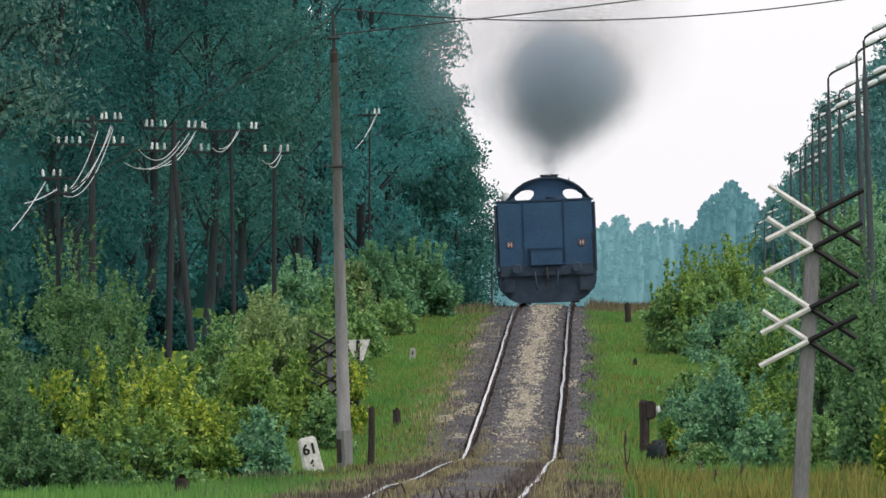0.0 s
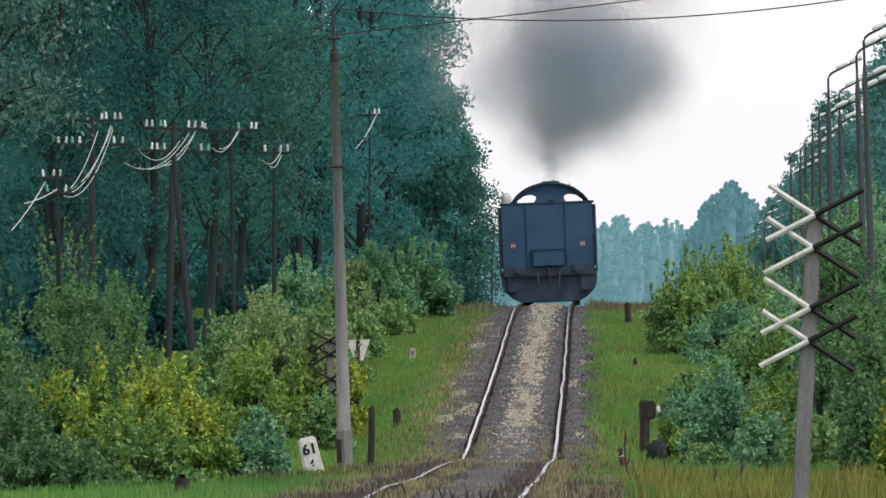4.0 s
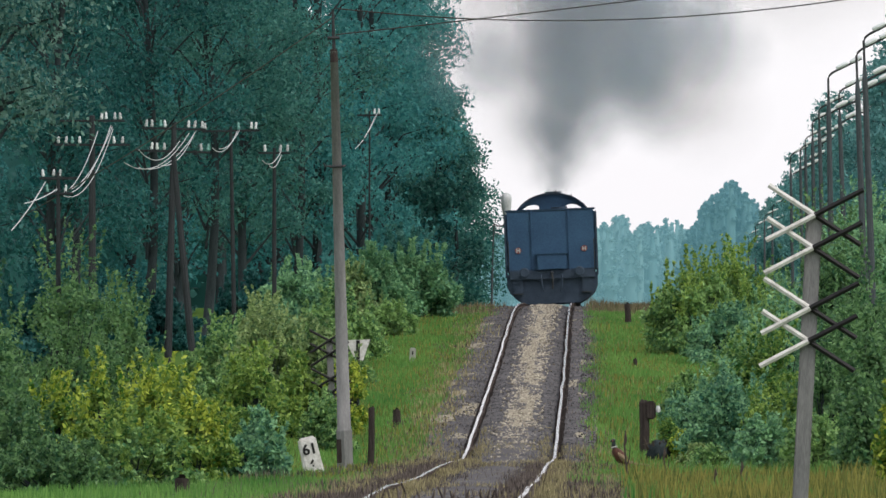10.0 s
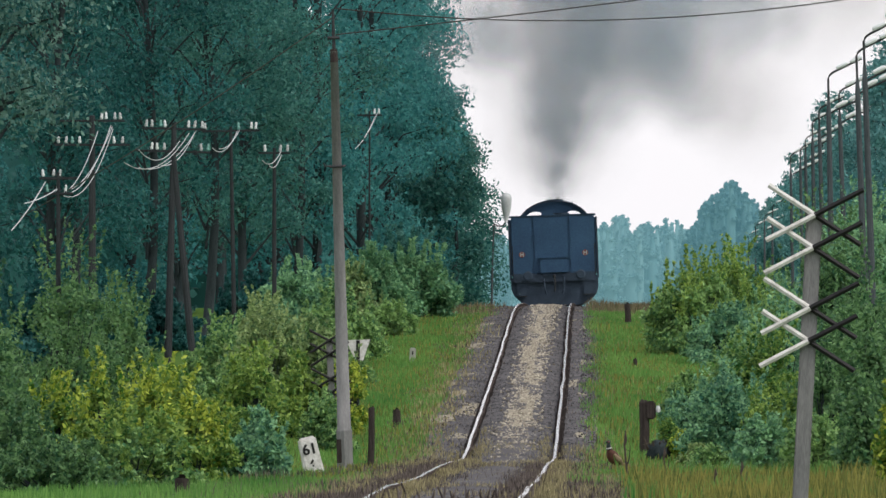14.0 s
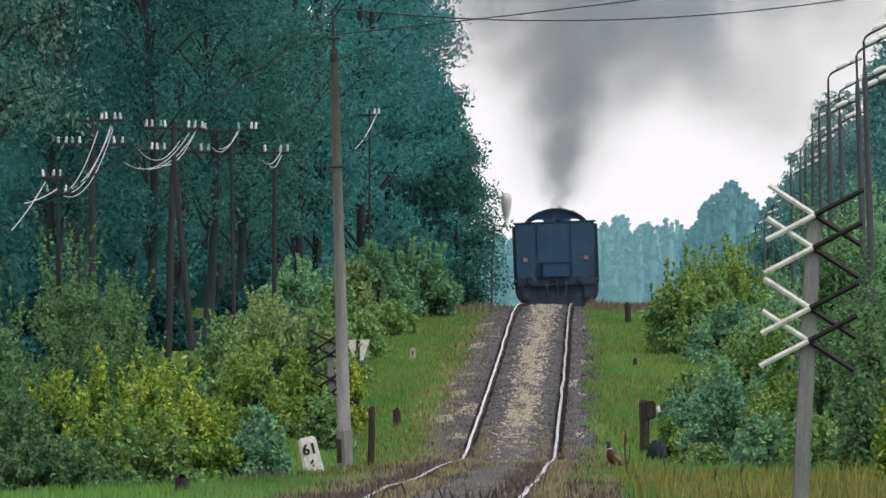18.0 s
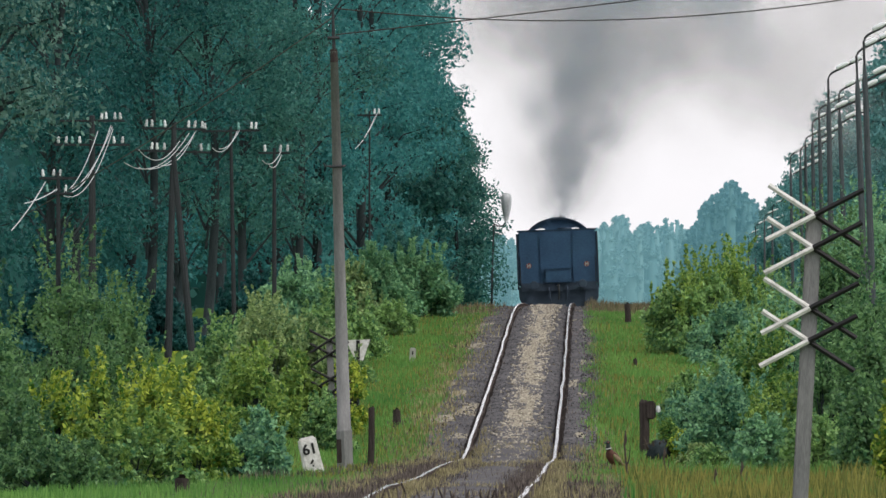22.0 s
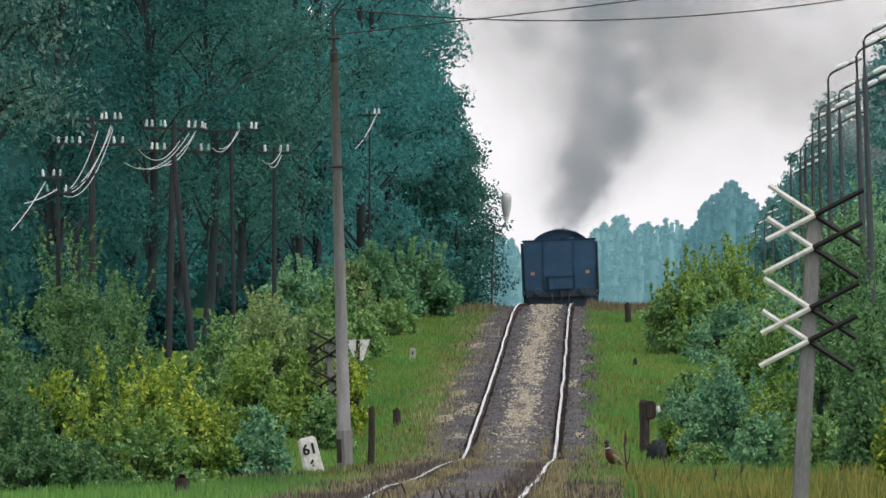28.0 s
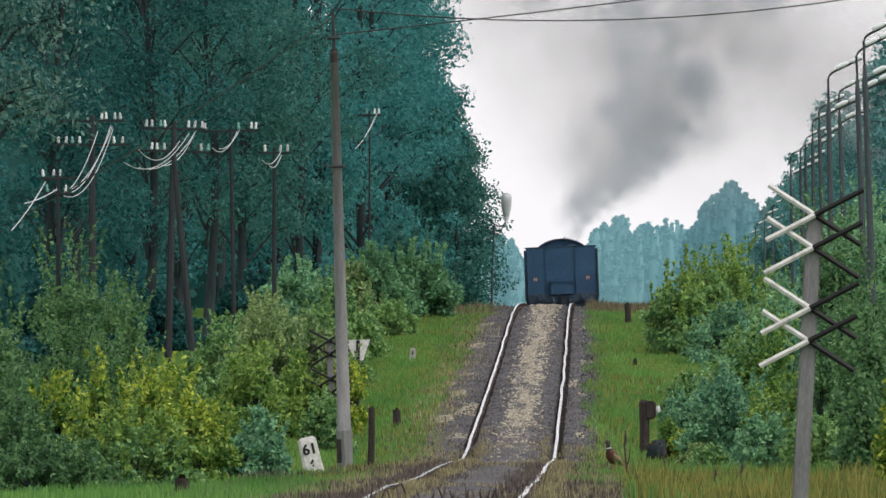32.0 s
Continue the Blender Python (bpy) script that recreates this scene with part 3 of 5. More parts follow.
def bushes():
    olive = "mid-green leafy shrub on the railway verge"
    grey = "grey-green willow bush on the railway verge"
    for i, (x, y, h, w, lf, n, s, lab) in enumerate((
            (-7.6, 215, 3.3, 1.6, "olive", 15000, .115, "tall olive-green hazel bush at the forest edge"),
            (-7.0, 224, 2.5, .9, "olive", 9000, .115, grey),
            (-8.6, 195, 3.2, 1.5, "olive", 11000, .11, "tall olive-green hazel bush at the forest edge"),
            (-6.7, 176, 1.5, 1.1, "olive", 8000, .095, olive),
            (-4.9, 166, 1.45, .65, "lime", 7500, .085, "yellow-green leafy shrub with upright shoots"),
            (-4.15, 165, 1.5, .6, "lime", 7500, .085, "yellow-green leafy shrub with upright shoots"),
            (-5.6, 168, 1.25, .6, "lime", 6000, .085, "yellow-green leafy shrub with upright shoots"),
            (-4.4, 160, .95, .8, "shrub", 6000, .085, "green lower growth of a leafy shrub"),
            (-3.75, 163, 1.05, .55, "lime", 5000, .08, "low yellow-green leafy shrub"),
            (-5.9, 158, 1.0, .9, "olive", 8000, .08, olive),
            (-4.9, 150, .62, .9, "olive", 6000, .075, "low green shrub in the grass"),
            (-3.45, 184, .85, .5, "alder", 5000, .09, "dark grey-green low bush"),
            (-4.9, 240, 1.85, .9, "russet", 9000, .125, olive),
            (-5.7, 248, 1.6, .9, "shrub", 8000, .125, grey),
            (-4.0, 246, 1.5, .7, "russet", 7000, .12, olive),
            (-3.1, 232, 1.1, .5, "yellow", 4500, .11, "slender pale green shrub"),
            (-5.6, 270, 1.65, 1.1, "russet", 8000, .13, olive),
            (-4.5, 290, 1.5, 1.0, "shrub", 7000, .14, olive),
            (-5.9, 310, 1.7, 1.3, "alder", 9000, .16, grey),
            (-3.45, 345, 1.75, 1.05, "hazebush", 9000, .17, "round green bush near the top of the rise"),
            (-4.7, 340, 1.7, 1.1, "hazebush", 9000, .17, grey),
            (-4.2, 368, 2.0, 1.2, "oakwood", 8000, .18, "young birch bush at the forest edge"),
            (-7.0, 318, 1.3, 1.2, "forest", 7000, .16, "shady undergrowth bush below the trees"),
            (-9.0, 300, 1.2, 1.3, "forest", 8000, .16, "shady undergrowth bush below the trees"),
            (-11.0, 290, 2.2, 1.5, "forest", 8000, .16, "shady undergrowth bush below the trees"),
            (3.75, 300, 2.05, 1.2, "shrub", 13000, .14, "large rounded olive-green bush beside the track"),
            (4.65, 303, 2.2, 1.1, "shrub", 10000, .14, "large rounded olive-green bush beside the track"),
            (4.5, 291, 1.15, 1.1, "alder", 9000, .14, "dark blue-green bush low beside the track"),
            (3.65, 215, 1.4, .85, "alder", 9000, .105, "grey-green willow bush with drooping leaves"),
            (4.45, 222, 1.9, .85, "lime", 8000, .11, grey),
            (5.4, 200, 2.4, .9, "olive", 10000, .105, grey),
            (6.0, 212, 2.9, 1.1, "olive", 11000, .11, olive),
            (5.9, 245, 3.5, 1.2, "olive", 11000, .12, olive),
            (6.9, 262, 3.6, 1.4, "alder", 9000, .13, grey),
            (5.25, 172, 1.3, .6, "olive", 6000, .09, olive),
            (5.12, 152, 1.2, .32, "yellow", 3500, .08, "yellow-green leafy shrub at the verge"),
            (2.95, 217, .42, .28, "yellow", 2200, .08, "low yellow-green weed clump by a mound"),
            (3.1, 226, .8, .5, "alder", 4000, .1, grey),
            (2.72, 221, .5, .2, "lime", 1400, .075, "low yellow-green weed clump by a mound"),
            (3.15, 213, .3, .32, "russet", 2000, .075, "low tangle of weeds in the grass"),
            (3.2, 240, .8, .5, "shrub", 4500, .11, olive),
            (4.1, 236, 1.4, .7, "shrub", 6000, .11, olive),
            (4.9, 236, 2.3, .9, "alder", 7000, .115, grey),
            (4.3, 200, 1.3, .6, "lime", 5000, .1, olive),
            (4.9, 188, 1.5, .6, "olive", 5000, .095, grey),
            (3.9, 188, .8, .5, "alder", 3500, .09, grey),
            (4.5, 178, .8, .5, "shrub", 3500, .085, olive),
            (5.5, 186, 2.0, .6, "olive", 6000, .09, olive),
            (5.3, 262, 2.2, 1.0, "shrub", 7000, .125, olive),
            (3.2, 200, .4, .45, "shrub", 2500, .075, "low green weeds in the grass"),
            (-3.3, 222, .9, .45, "shrub", 3500, .1, olive),
            (-3.9, 228, 1.3, .6, "lime", 5000, .11, olive),
            (-4.6, 222, 1.6, .7, "lime", 5000, .11, grey),
            (-5.2, 228, 1.2, .7, "shrub", 6000, .11, olive),
            (-4.2, 205, .9, .6, "lime", 4500, .095, olive),
            (-5.1, 200, 1.1, .7, "shrub", 5000, .095, olive),
            (-5.9, 205, .7, .7, "alder", 5500, .1, grey),
            (-4.0, 272, 1.0, .7, "shrub", 4500, .125, olive),
            (-6.6, 262, .45, .8, "shrub", 4000, .125, olive),
            (-3.7, 318, .8, .6, "shrub", 3500, .14, olive),
            (-4.9, 322, 1.4, .9, "russet", 5000, .15, olive),
            (-5.9, 285, 1.2, .8, "alder", 5000, .13, grey),
            (8.6, 330, 3.2, 1.6, "alder", 8000, .16, grey),
            (10.5, 420, 3.0, 2.2, "alder", 8000, .2, grey))):
        bush(x, y, h, w, lf, int(n * 1.15), s * (1.15 if lf == "yellow" and y < 190 else .95 if y < 190 else .82), 300 + i, lab, group="verge bushes", tip=TIPS.get((x, y)))


def blades(name, x0, x1, y0, y1, n, h, w, material, label, seed, clear=1.6, lean=0.25):
    """Grass: thin bent blades that stand in tufts."""
    rng = np.random.default_rng(seed)
    px = rng.uniform(x0, x1, n) + rng.normal(0, .05, n)
    py = y0 + (y1 - y0) * rng.uniform(0, 1, n) ** 1.1
    keep = np.abs(px) > clear + (0.55 if clear else 0) * np.array([noise.noise((y * .13, 1.7, s)) for y, s in zip(py, np.sign(px))]) + (0.2 if clear else 0) * rng.normal(size=n)
    px, py = px[keep], py[keep]
    n = len(px)
    pz = np.array([gz(a, b) for a, b in zip(px, py)])
    tall = np.array([0.75 + 0.6 * noise.noise((a * .8, b * .12, seed)) for a, b in zip(px, py)])
    hh = h * tall * rng.uniform(.5, 1.3, n)
    a = rng.uniform(0, 2 * math.pi, n)
    d = np.stack([np.cos(a), np.sin(a), np.zeros(n)], 1)
    s = np.stack([-np.sin(a), np.cos(a), np.zeros(n)], 1) * (w * rng.uniform(.6, 1.4, n))[:, None]
    base = np.stack([px, py, pz - .02], 1)
    up = np.array([0, 0, 1.0])
    ln = (rng.uniform(.2, 1, n) * lean)[:, None]
    mid = base + up * hh[:, None] * .6 + d * hh[:, None] * ln * .35
    tip = base + up * hh[:, None] + d * hh[:, None] * ln
    v = np.stack([base - s, base + s, mid + s * .9, tip], 1)
    tagged(new(name, quads(name, v, M[material], 4)), label, "grass", kind="stuff")


def grasses():
    blades("verge_grass", -6.5, -1.2, 140, 378, 90000, .13, .010, "grass", "green grass on the railway verge", 11, 1.75)
    blades("verge_grass", 1.1, 6.0, 150, 378, 90000, .13, .010, "grass", "green grass on the railway verge", 12, 1.3)
    blades("tall_grass", 1.9, 6.0, 118, 165, 14000, .35, .006, "strawgrass", "tall yellowing grass by the crossing", 13, 1.5)
    blades("tall_grass", 1.8, 6.0, 122, 185, 10500, .28, .007, "grass", "tall yellowing grass by the crossing", 14, 1.5)
    blades("tall_grass", 1.8, 6.0, 118, 165, 5000, .36, .006, "strawgrass", "tall yellowing grass by the crossing", 45, 1.5)
    blades("low_grass", -6.0, -1.2, 122, 170, 16000, .22, .008, "grass", "green grass on the railway verge", 15, 2.0)
    blades("dry_grass", -2.0, 2.0, 128, 222, 18000, .14, .008, "drygrass", "dry straw-coloured grass on the ballast", 16, 0.0)
    blades("brown_weeds", -3.6, 3.0, 122, 200, 15000, .16, .008, "weed", "brown seeding weeds on the cinder ballast", 17, 0.0)
    blades("olive_grass", -6.0, -1.6, 170, 370, 12000, .17, .011, "strawgrass", "yellowing grass mixed into the verge", 43, 1.6)
    blades("olive_grass", 1.3, 5.0, 170, 340, 9000, .17, .011, "strawgrass", "yellowing grass mixed into the verge", 44, 1.4)
    blades("tan_tufts", -2.1, -1.0, 200, 330, 1500, .15, .016, "drygrass", "pale dry grass tufts on the ballast shoulder", 40, 1.0)
    blades("tan_tufts", -.6, .6, 196, 234, 5000, .12, .012, "drygrass", "pale dry grass tufts between the rails", 41, 0.0)
    blades("dark_weeds", -2.0, 2.0, 128, 215, 5000, .12, .014, "weed", "dark low weeds on the cinder", 42, 0.0)
    blades("dry_grass", -2.4, -1.0, 190, 378, 9000, .09, .010, "drygrass", "dry straw-coloured grass at the ballast edge", 18, 1.1)
    blades("dry_grass", 1.0, 3.2, 190, 385, 1900, .12, .010, "drygrass", "dry straw-coloured grass at the ballast edge", 19, 1.1)
    blades("brown_weeds", -2.5, 1.7, 200, 376, 9500, .1, .014, "weed", "brown seeding weeds on the cinder ballast", 20, 0.85)
    for k, xx in enumerate((-.95, -.6, .62, .9)):
        blades("rail_weeds", xx - .14, xx + .14, 124, 209, 3800, .17, .010, ("weed", "drygrass")[k % 2], "weeds growing over the rails", 30 + k, 0.0)
    blades("crest_grass", -4.6, -1.2, 350, 384, 2200, .24, .011, "redgrass", "brownish dry grass on the top of the rise", 23, 1.5)
    blades("crest_grass", 1.1, 3.4, 352, 384, 3000, .32, .011, "redgrass", "tall reddish dry grass on the top of the rise", 22, 1.4)


def stones(x, y, lift, rng, key, label):
    n = len(x)
    z = np.array([zr(b) for b in y]) + lift
    unit = np.array([(1, 0, 0), (-1, 0, 0), (0, 1, 0), (0, -1, 0), (0, 0, 1), (0, 0, -1)], float)
    tri = np.array([(0, 2, 4), (2, 1, 4), (1, 3, 4), (3, 0, 4), (2, 0, 5), (1, 2, 5), (3, 1, 5), (0, 3, 5)])
    size = rng.uniform(.014, .042, (n, 1, 1)) * rng.uniform(.6, 1.3, (n, 6, 1))
    a = rng.uniform(0, 6.28, n)
    rot = np.stack([np.stack([np.cos(a), -np.sin(a), 0 * a], 1), np.stack([np.sin(a), np.cos(a), 0 * a], 1), np.stack([0 * a, 0 * a, 0 * a + .75], 1)], 1)
    v = np.einsum("nij,nkj->nki", rot, unit[None] * size) + np.stack([x, y, z], 1)[:, None, :]
    f = (tri[None] + 6 * np.arange(n)[:, None, None]).reshape(-1, 3)
    tagged(new("ballast_stones", mesh_of("ballast_stones", v.reshape(-1, 3), f, M[key])), label, "gravel", kind="stuff")


def gravel():
    """Loose stones: pale in a strip between the rails, dark over the whole bed."""
    rng = np.random.default_rng(21)
    n = 12000
    y = 206 + 172 * rng.uniform(0, 1, n) ** .9
    x = rng.normal(0, .17, n)
    keep = (np.abs(x) < .5) & (np.array([noise.noise((a * 5, b * .6, 4)) for a, b in zip(x, y)]) > rng.uniform(-.55, .3, n) + .6 * np.clip((226 - y) / 20, 0, 1))
    stones(x[keep], y[keep], -.05, rng, "stone", "pale loose ballast stones between the rails")
    n = 15000
    y = 150 + 228 * rng.uniform(0, 1, n)
    x = rng.uniform(-1.75, 1.5, n)
    side = np.abs(x)
    keep = ((side > .3) & (side < .66)) | (side > .86)
    x, y, side = x[keep], y[keep], side[keep]
    lift = np.interp(side, [0, .08, .24, .42, .68, .87, 1.15, 1.4, 1.75], [-.035, -.04, -.05, -.07, -.13, -.12, -.10, -.13, -.25])
    stones(x + np.array([xr(b) for b in y]), y, lift, rng, "cinderstone", "dark cinder and broken ballast along the track")


forests()
bushes()
grasses()
gravel()


def on(x, y, sink=0.05):
    return gz(x, y) - sink


def line_pole():
    x, y = -2.66, 208.0
    ob = thing("power_pole", pose(x, y, on(x, y, .1), 0, -1.55, 0), "slender weathered concrete power pole with a rusty top pin", "pole")
    bm = bmesh.new()
    tube(bm, [(0, 0, 0), (0, 0, 0.78), (0, 0, .8)], [.14, .135, .12], 10)
    part("base_sleeve", bm, M["concrete"], ob)
    part("shaft", tubed([(0, 0, .7), (0, 0, 3.0), (0, 0, 7.0)], [.112, .095, .062], 12), M["concrete"], ob, smooth=True)
    part("foot_stain", boxed(-.13, -.05, -.137, -.12, .25, .64, bevel=.005), M["oldwood"], ob)
    part("top_cap", tubed([(0, 0, 6.82), (0, 0, 7.04)], [.072, .06], 10), M["oldwood"], ob, "rust-stained head of the pole")
    part("top_pin", tubed([(0, 0, 6.95), (0, 0, 7.66)], [.03, .022], 8), M["iron"], ob)
    part("clamp", tubed([(-.12, 0, 5.12), (-.1, -.1, 5.11), (.1, -.1, 5.11), (.12, .0, 5.12)], .022, 6), M["iron"], ob)
    part("hook", tubed([(-.11, -.05, 5.12), (-.2, -.05, 5.12), (-.22, -.05, 5.18)], .014, 5), M["iron"], ob)
    part("top_clamp", tubed([(-.1, -.03, 7.22), (.1, -.03, 7.22)], .03, 6), M["iron"], ob)


def wire(name, a, b, sag, r, material, label, n=24):
    pts = [Vector(a).lerp(Vector(b), t) - Vector((0, 0, sag * 4 * t * (1 - t))) for t in np.linspace(0, 1, n + 1)]
    me = bpy.data.meshes.new(name)
    bm = tubed(pts, r, 5)
    bm.to_mesh(me)
    bm.free()
    me.materials.append(M[material])
    return tagged(new(name, me), label, "wire")


def wires():
    lab = "thin dark overhead wire strung across the line"
    wire("overhead_wire", (-2.82, 208, 6.74), (9.5, 212, 7.79), .584, .011, "blackwire", lab)
    wire("overhead_wire", (-2.82, 208, 6.31), (9.3, 212, 7.93), .06, .011, "blackwire", lab)
    wire("overhead_wire", (-2.86, 208, 6.6), (-12, 260, 2.8), .2, .011, "blackwire", lab)


def barred_sign(x, y, z_top, lean, size, label, flip=False):
    """Four crosses of thin bars, half white and half black, on a leaning concrete post."""
    h = z_top - on(x, y)
    ob = thing("crossing_sign", pose(x, y, on(x, y), 0, lean, 180 if flip else 0), label, "sign")
    k = size
    part("post", boxed(-.085 * k - .005, .085 * k + .005, -.06, .06, 0, h, bevel=.012), M["concrete"], ob, "weathered square concrete post")
    for z in (-.03, -.41, -1.11, -1.49):
        zc = h + z * k
        for s in (1, -1):
            for side, mat in ((-1, "white"), (1, "black")):
                bm = bmesh.new()
                off = -.075 - (.02 if s > 0 else 0)
                tube(bm, [(0, off, zc), (side * .55 * k, off, zc + s * side * .32 * k)], .031 * k ** .5, 6)
                part("bar", bm, M[mat], ob, "white half bar" if side < 0 else "black half bar")
    return ob


def small_things():
    barred_sign(3.30, 115, 2.76, 2.9, 0.782, "level crossing warning sign of black and white crossed bars")
    back = barred_sign(-3.27, 228, 1.25, -2.5, .64, "weathered crossing sign seen from its dark back")
    for c in back.children:
        if c.name.startswith("bar"):
            c.data.materials.clear()
            c.data.materials.append(M["black"])
    # white triangle board
    x, y = -3.25, 250
    ob = thing("triangle_sign", pose(x, y, on(x, y)), "white triangular railway board with a black bar", "sign")
    h = 1.0 - on(x, y)
    part("post", tubed([(0, .03, 0), (0, .03, h)], .03, 8), M["iron"], ob)
    bm = bmesh.new()
    vs = [bm.verts.new(p) for p in ((-.24, 0, h + .16), (.24, 0, h + .18), (.1, 0, h - .24), (-.06, 0, h - .22))]
    r = bmesh.ops.extrude_face_region(bm, geom=[bm.faces.new(vs)])
    bmesh.ops.translate(bm, vec=(0, .02, 0), verts=[v for v in r["geom"] if isinstance(v, bmesh.types.BMVert)])
    part("board", bm, M["white"], ob)
    part("stripe", boxed(-.035, .035, -.012, -.004, h - .22, h + .16), M["black"], ob)
    # kilometre stone, leaning
    x, y = -2.76, 190
    ob = thing("distance_stone", pose(x, y, on(x, y, .02), 0, -13, 8), "leaning white painted distance stone with black figures", "marker stone")
    bm = boxed(-.15, .15, -.09, .09, 0, .58, bevel=.03)
    for v in bm.verts:
        if v.co.z > .3:
            v.co.x *= .88
    part("stone", bm, M["white"], ob)
    for txt, z, s in (("61", .33, .22), ("6", .11, .18)):
        cu = bpy.data.curves.new("figures", "FONT")
        cu.body, cu.size, cu.align_x, cu.extrude, cu.offset = txt, s, "CENTER", .003, .006
        t = new("figures", cu)
        dg = bpy.context.evaluated_depsgraph_get()
        me = bpy.data.meshes.new_from_object(t.evaluated_get(dg))
        bpy.data.objects.remove(t)
        me.transform(pose(0, -.097, z, 90, 0, 0))
        me.materials.clear()
        me.materials.append(M["black"])
        part("figures", me, None, ob, "black painted figures")
    # small white post
    x, y = -2.8, 292
    ob = thing("marker_post", pose(x, y, on(x, y), 0, 3, 0), "small white marker post with a dark patch in the grass", "post")
    part("post", boxed(-.07, .07, -.04, .04, 0, .36, bevel=.02), M["dull_white"], ob)
    part("patch", boxed(-.018, .018, -.048, -.042, .2, .28), M["black"], ob)
    # old timber posts
    for i, (x, y, h, w, lean, lab) in enumerate(((-2.25, 208, 1.08, .055, 1, "tall rotten timber post"), (-2.27, 236, .36, .075, 0, "short rotten timber stub"),
                                                 (2.28, 335, .58, .085, -4, "leaning rotten timber post"), (2.32, 288, .2, .05, 0, "short dark timber stub"),
                                                 (-3.11, 140, .3, .085, 0, "short dark timber stub"))):
        ob = thing("timber_post", pose(x, y, on(x, y), 0, lean, 20 * i), lab + " in the grass", "post", "old timber posts")
        bm = tubed([(0, 0, 0), (.01, 0, h * .5), (0, 0, h), (0.02, 0, h + .03)], [w * 1.1, w, w * .95, w * .5], 7)
        part("post", bm, M["oldwood"], ob)
    x, y = 2.28, 220
    ob = thing("timber_post", pose(x, y, on(x, y)), "weathered timber post with a broken block at its head", "post", "old timber posts")
    part("post", tubed([(0, 0, 0), (.01, 0, .5), (-.01, 0, .95), (0, 0, 1.0)], [.085, .085, .08, .05], 8), M["oldwood"], ob)
    part("block", boxed(.02, .2, -.09, .06, .66, .98, bevel=.03), M["oldwood"], ob)
    part("insulator", tubed([(.24, -.05, .78), (.24, -.05, .84), (.24, -.05, .9)], [.038, .043, .024], 8), M["frosted"], ob, "white porcelain cap")
    # dark mound by the post
    ob = thing("mound", pose(2.52, 217, on(2.52, 217, .0)), "dark heap of soil and roots beside the post", "mound")
    bm = bmesh.new()
    bmesh.ops.create_icosphere(bm, subdivisions=3, radius=1)
    for v in bm.verts:
        v.co = Vector((v.co.x * .20, v.co.y * .22, max(-.02, v.co.z * .20 + .12))) * (1 + .3 * noise.noise(v.co * 2.2) + .22 * noise.noise(v.co * 6))
    part("heap", bm, M["bark"], ob, smooth=True)
    for k in range(9):
        a = 2.4 * k
        part("root", tubed([(.16 * math.cos(a), .12 * math.sin(a), .12), (.22 * math.cos(a), .12 * math.sin(a) - .05, .26 + .02 * (k % 4)), (.30 * math.cos(a + .3), -.08, .20 + .05 * (k % 5))], [.022, .016, .006], 5), M["dead"], ob)
    # dead stalks
    for i, (x, y, h) in enumerate(((1.81, 152, .78), (2.32, 160, .56), (3.07, 140, .5), (2.78, 140, .42), (-.9, 150, .2))):
        ob = thing("dead_stalk", pose(x, y, on(x, y)), "thin dead weed stalk standing in the grass", "plant", "dead stalks")
        part("stem", tubed([(0, 0, 0), (.02, 0, h * .4), (-.01, 0, h * .8), (.0, 0, h)], [.014, .013, .011, .005], 5), M["dead"], ob)
        part("twig", tubed([(.01, 0, h * .45), (.05, 0, h * .62), (.06, 0, h * .8)], [.009, .007, .004], 4), M["dead"], ob)
        part("seed_head", tubed([(-.005, 0, h * .8), (.005, 0, h * .9), (0, 0, h * 1.04)], [.012, .02, .004], 5), M["dead"], ob)
    # row of dark seed spikes between the rails
    rng = random.Random(9)
    bm = bmesh.new()
    for i in range(90):
        x, y = rng.uniform(-.75, .85), rng.uniform(119, 129)
        h = rng.uniform(.1, .26)
        z = on(x, y, .03)
        tube(bm, [(x, y, z), (x + rng.uniform(-.02, .02), y, z + h * .6), (x + rng.uniform(-.04, .04), y, z + h)], [.006, .012, .004], 4)
    me = bpy.data.meshes.new("seed_spikes")
    bm.to_mesh(me)
    bm.free()
    me.materials.append(M["weed"])
    tagged(new("seed_spikes", me), "dark brown dock seed spikes between the rails", "plant", kind="stuff")
    # pale lantern beyond the rise
    x, y = -3.1, 470
    z0 = on(x, y)
    h = 5.38 - z0
    ob = thing("signal_lantern", pose(x, y, z0), "pale oval lantern on a dark post with a bracket", "signal")
    part("post", tubed([(.62, 0, 0), (.66, 0, h * .5), (.72, 0, h - .62)], [.045, .035, .026], 8), M["polewood"], ob)
    part("bracket", tubed([(.70, 0, h - .62), (.86, 0, h - .70), (1.08, 0, h - .68), (1.16, 0, h - .5)], .026, 8), M["iron"], ob)
    part("lantern", tubed([(1.17, 0, h - .56), (1.17, 0, h - .3), (1.17, 0, h), (1.17, 0, h + .35), (1.17, 0, h + .48), (1.17, 0, h + .53)], [.06, .12, .19, .21, .16, .06], 14), M["frosted"], ob, smooth=True)


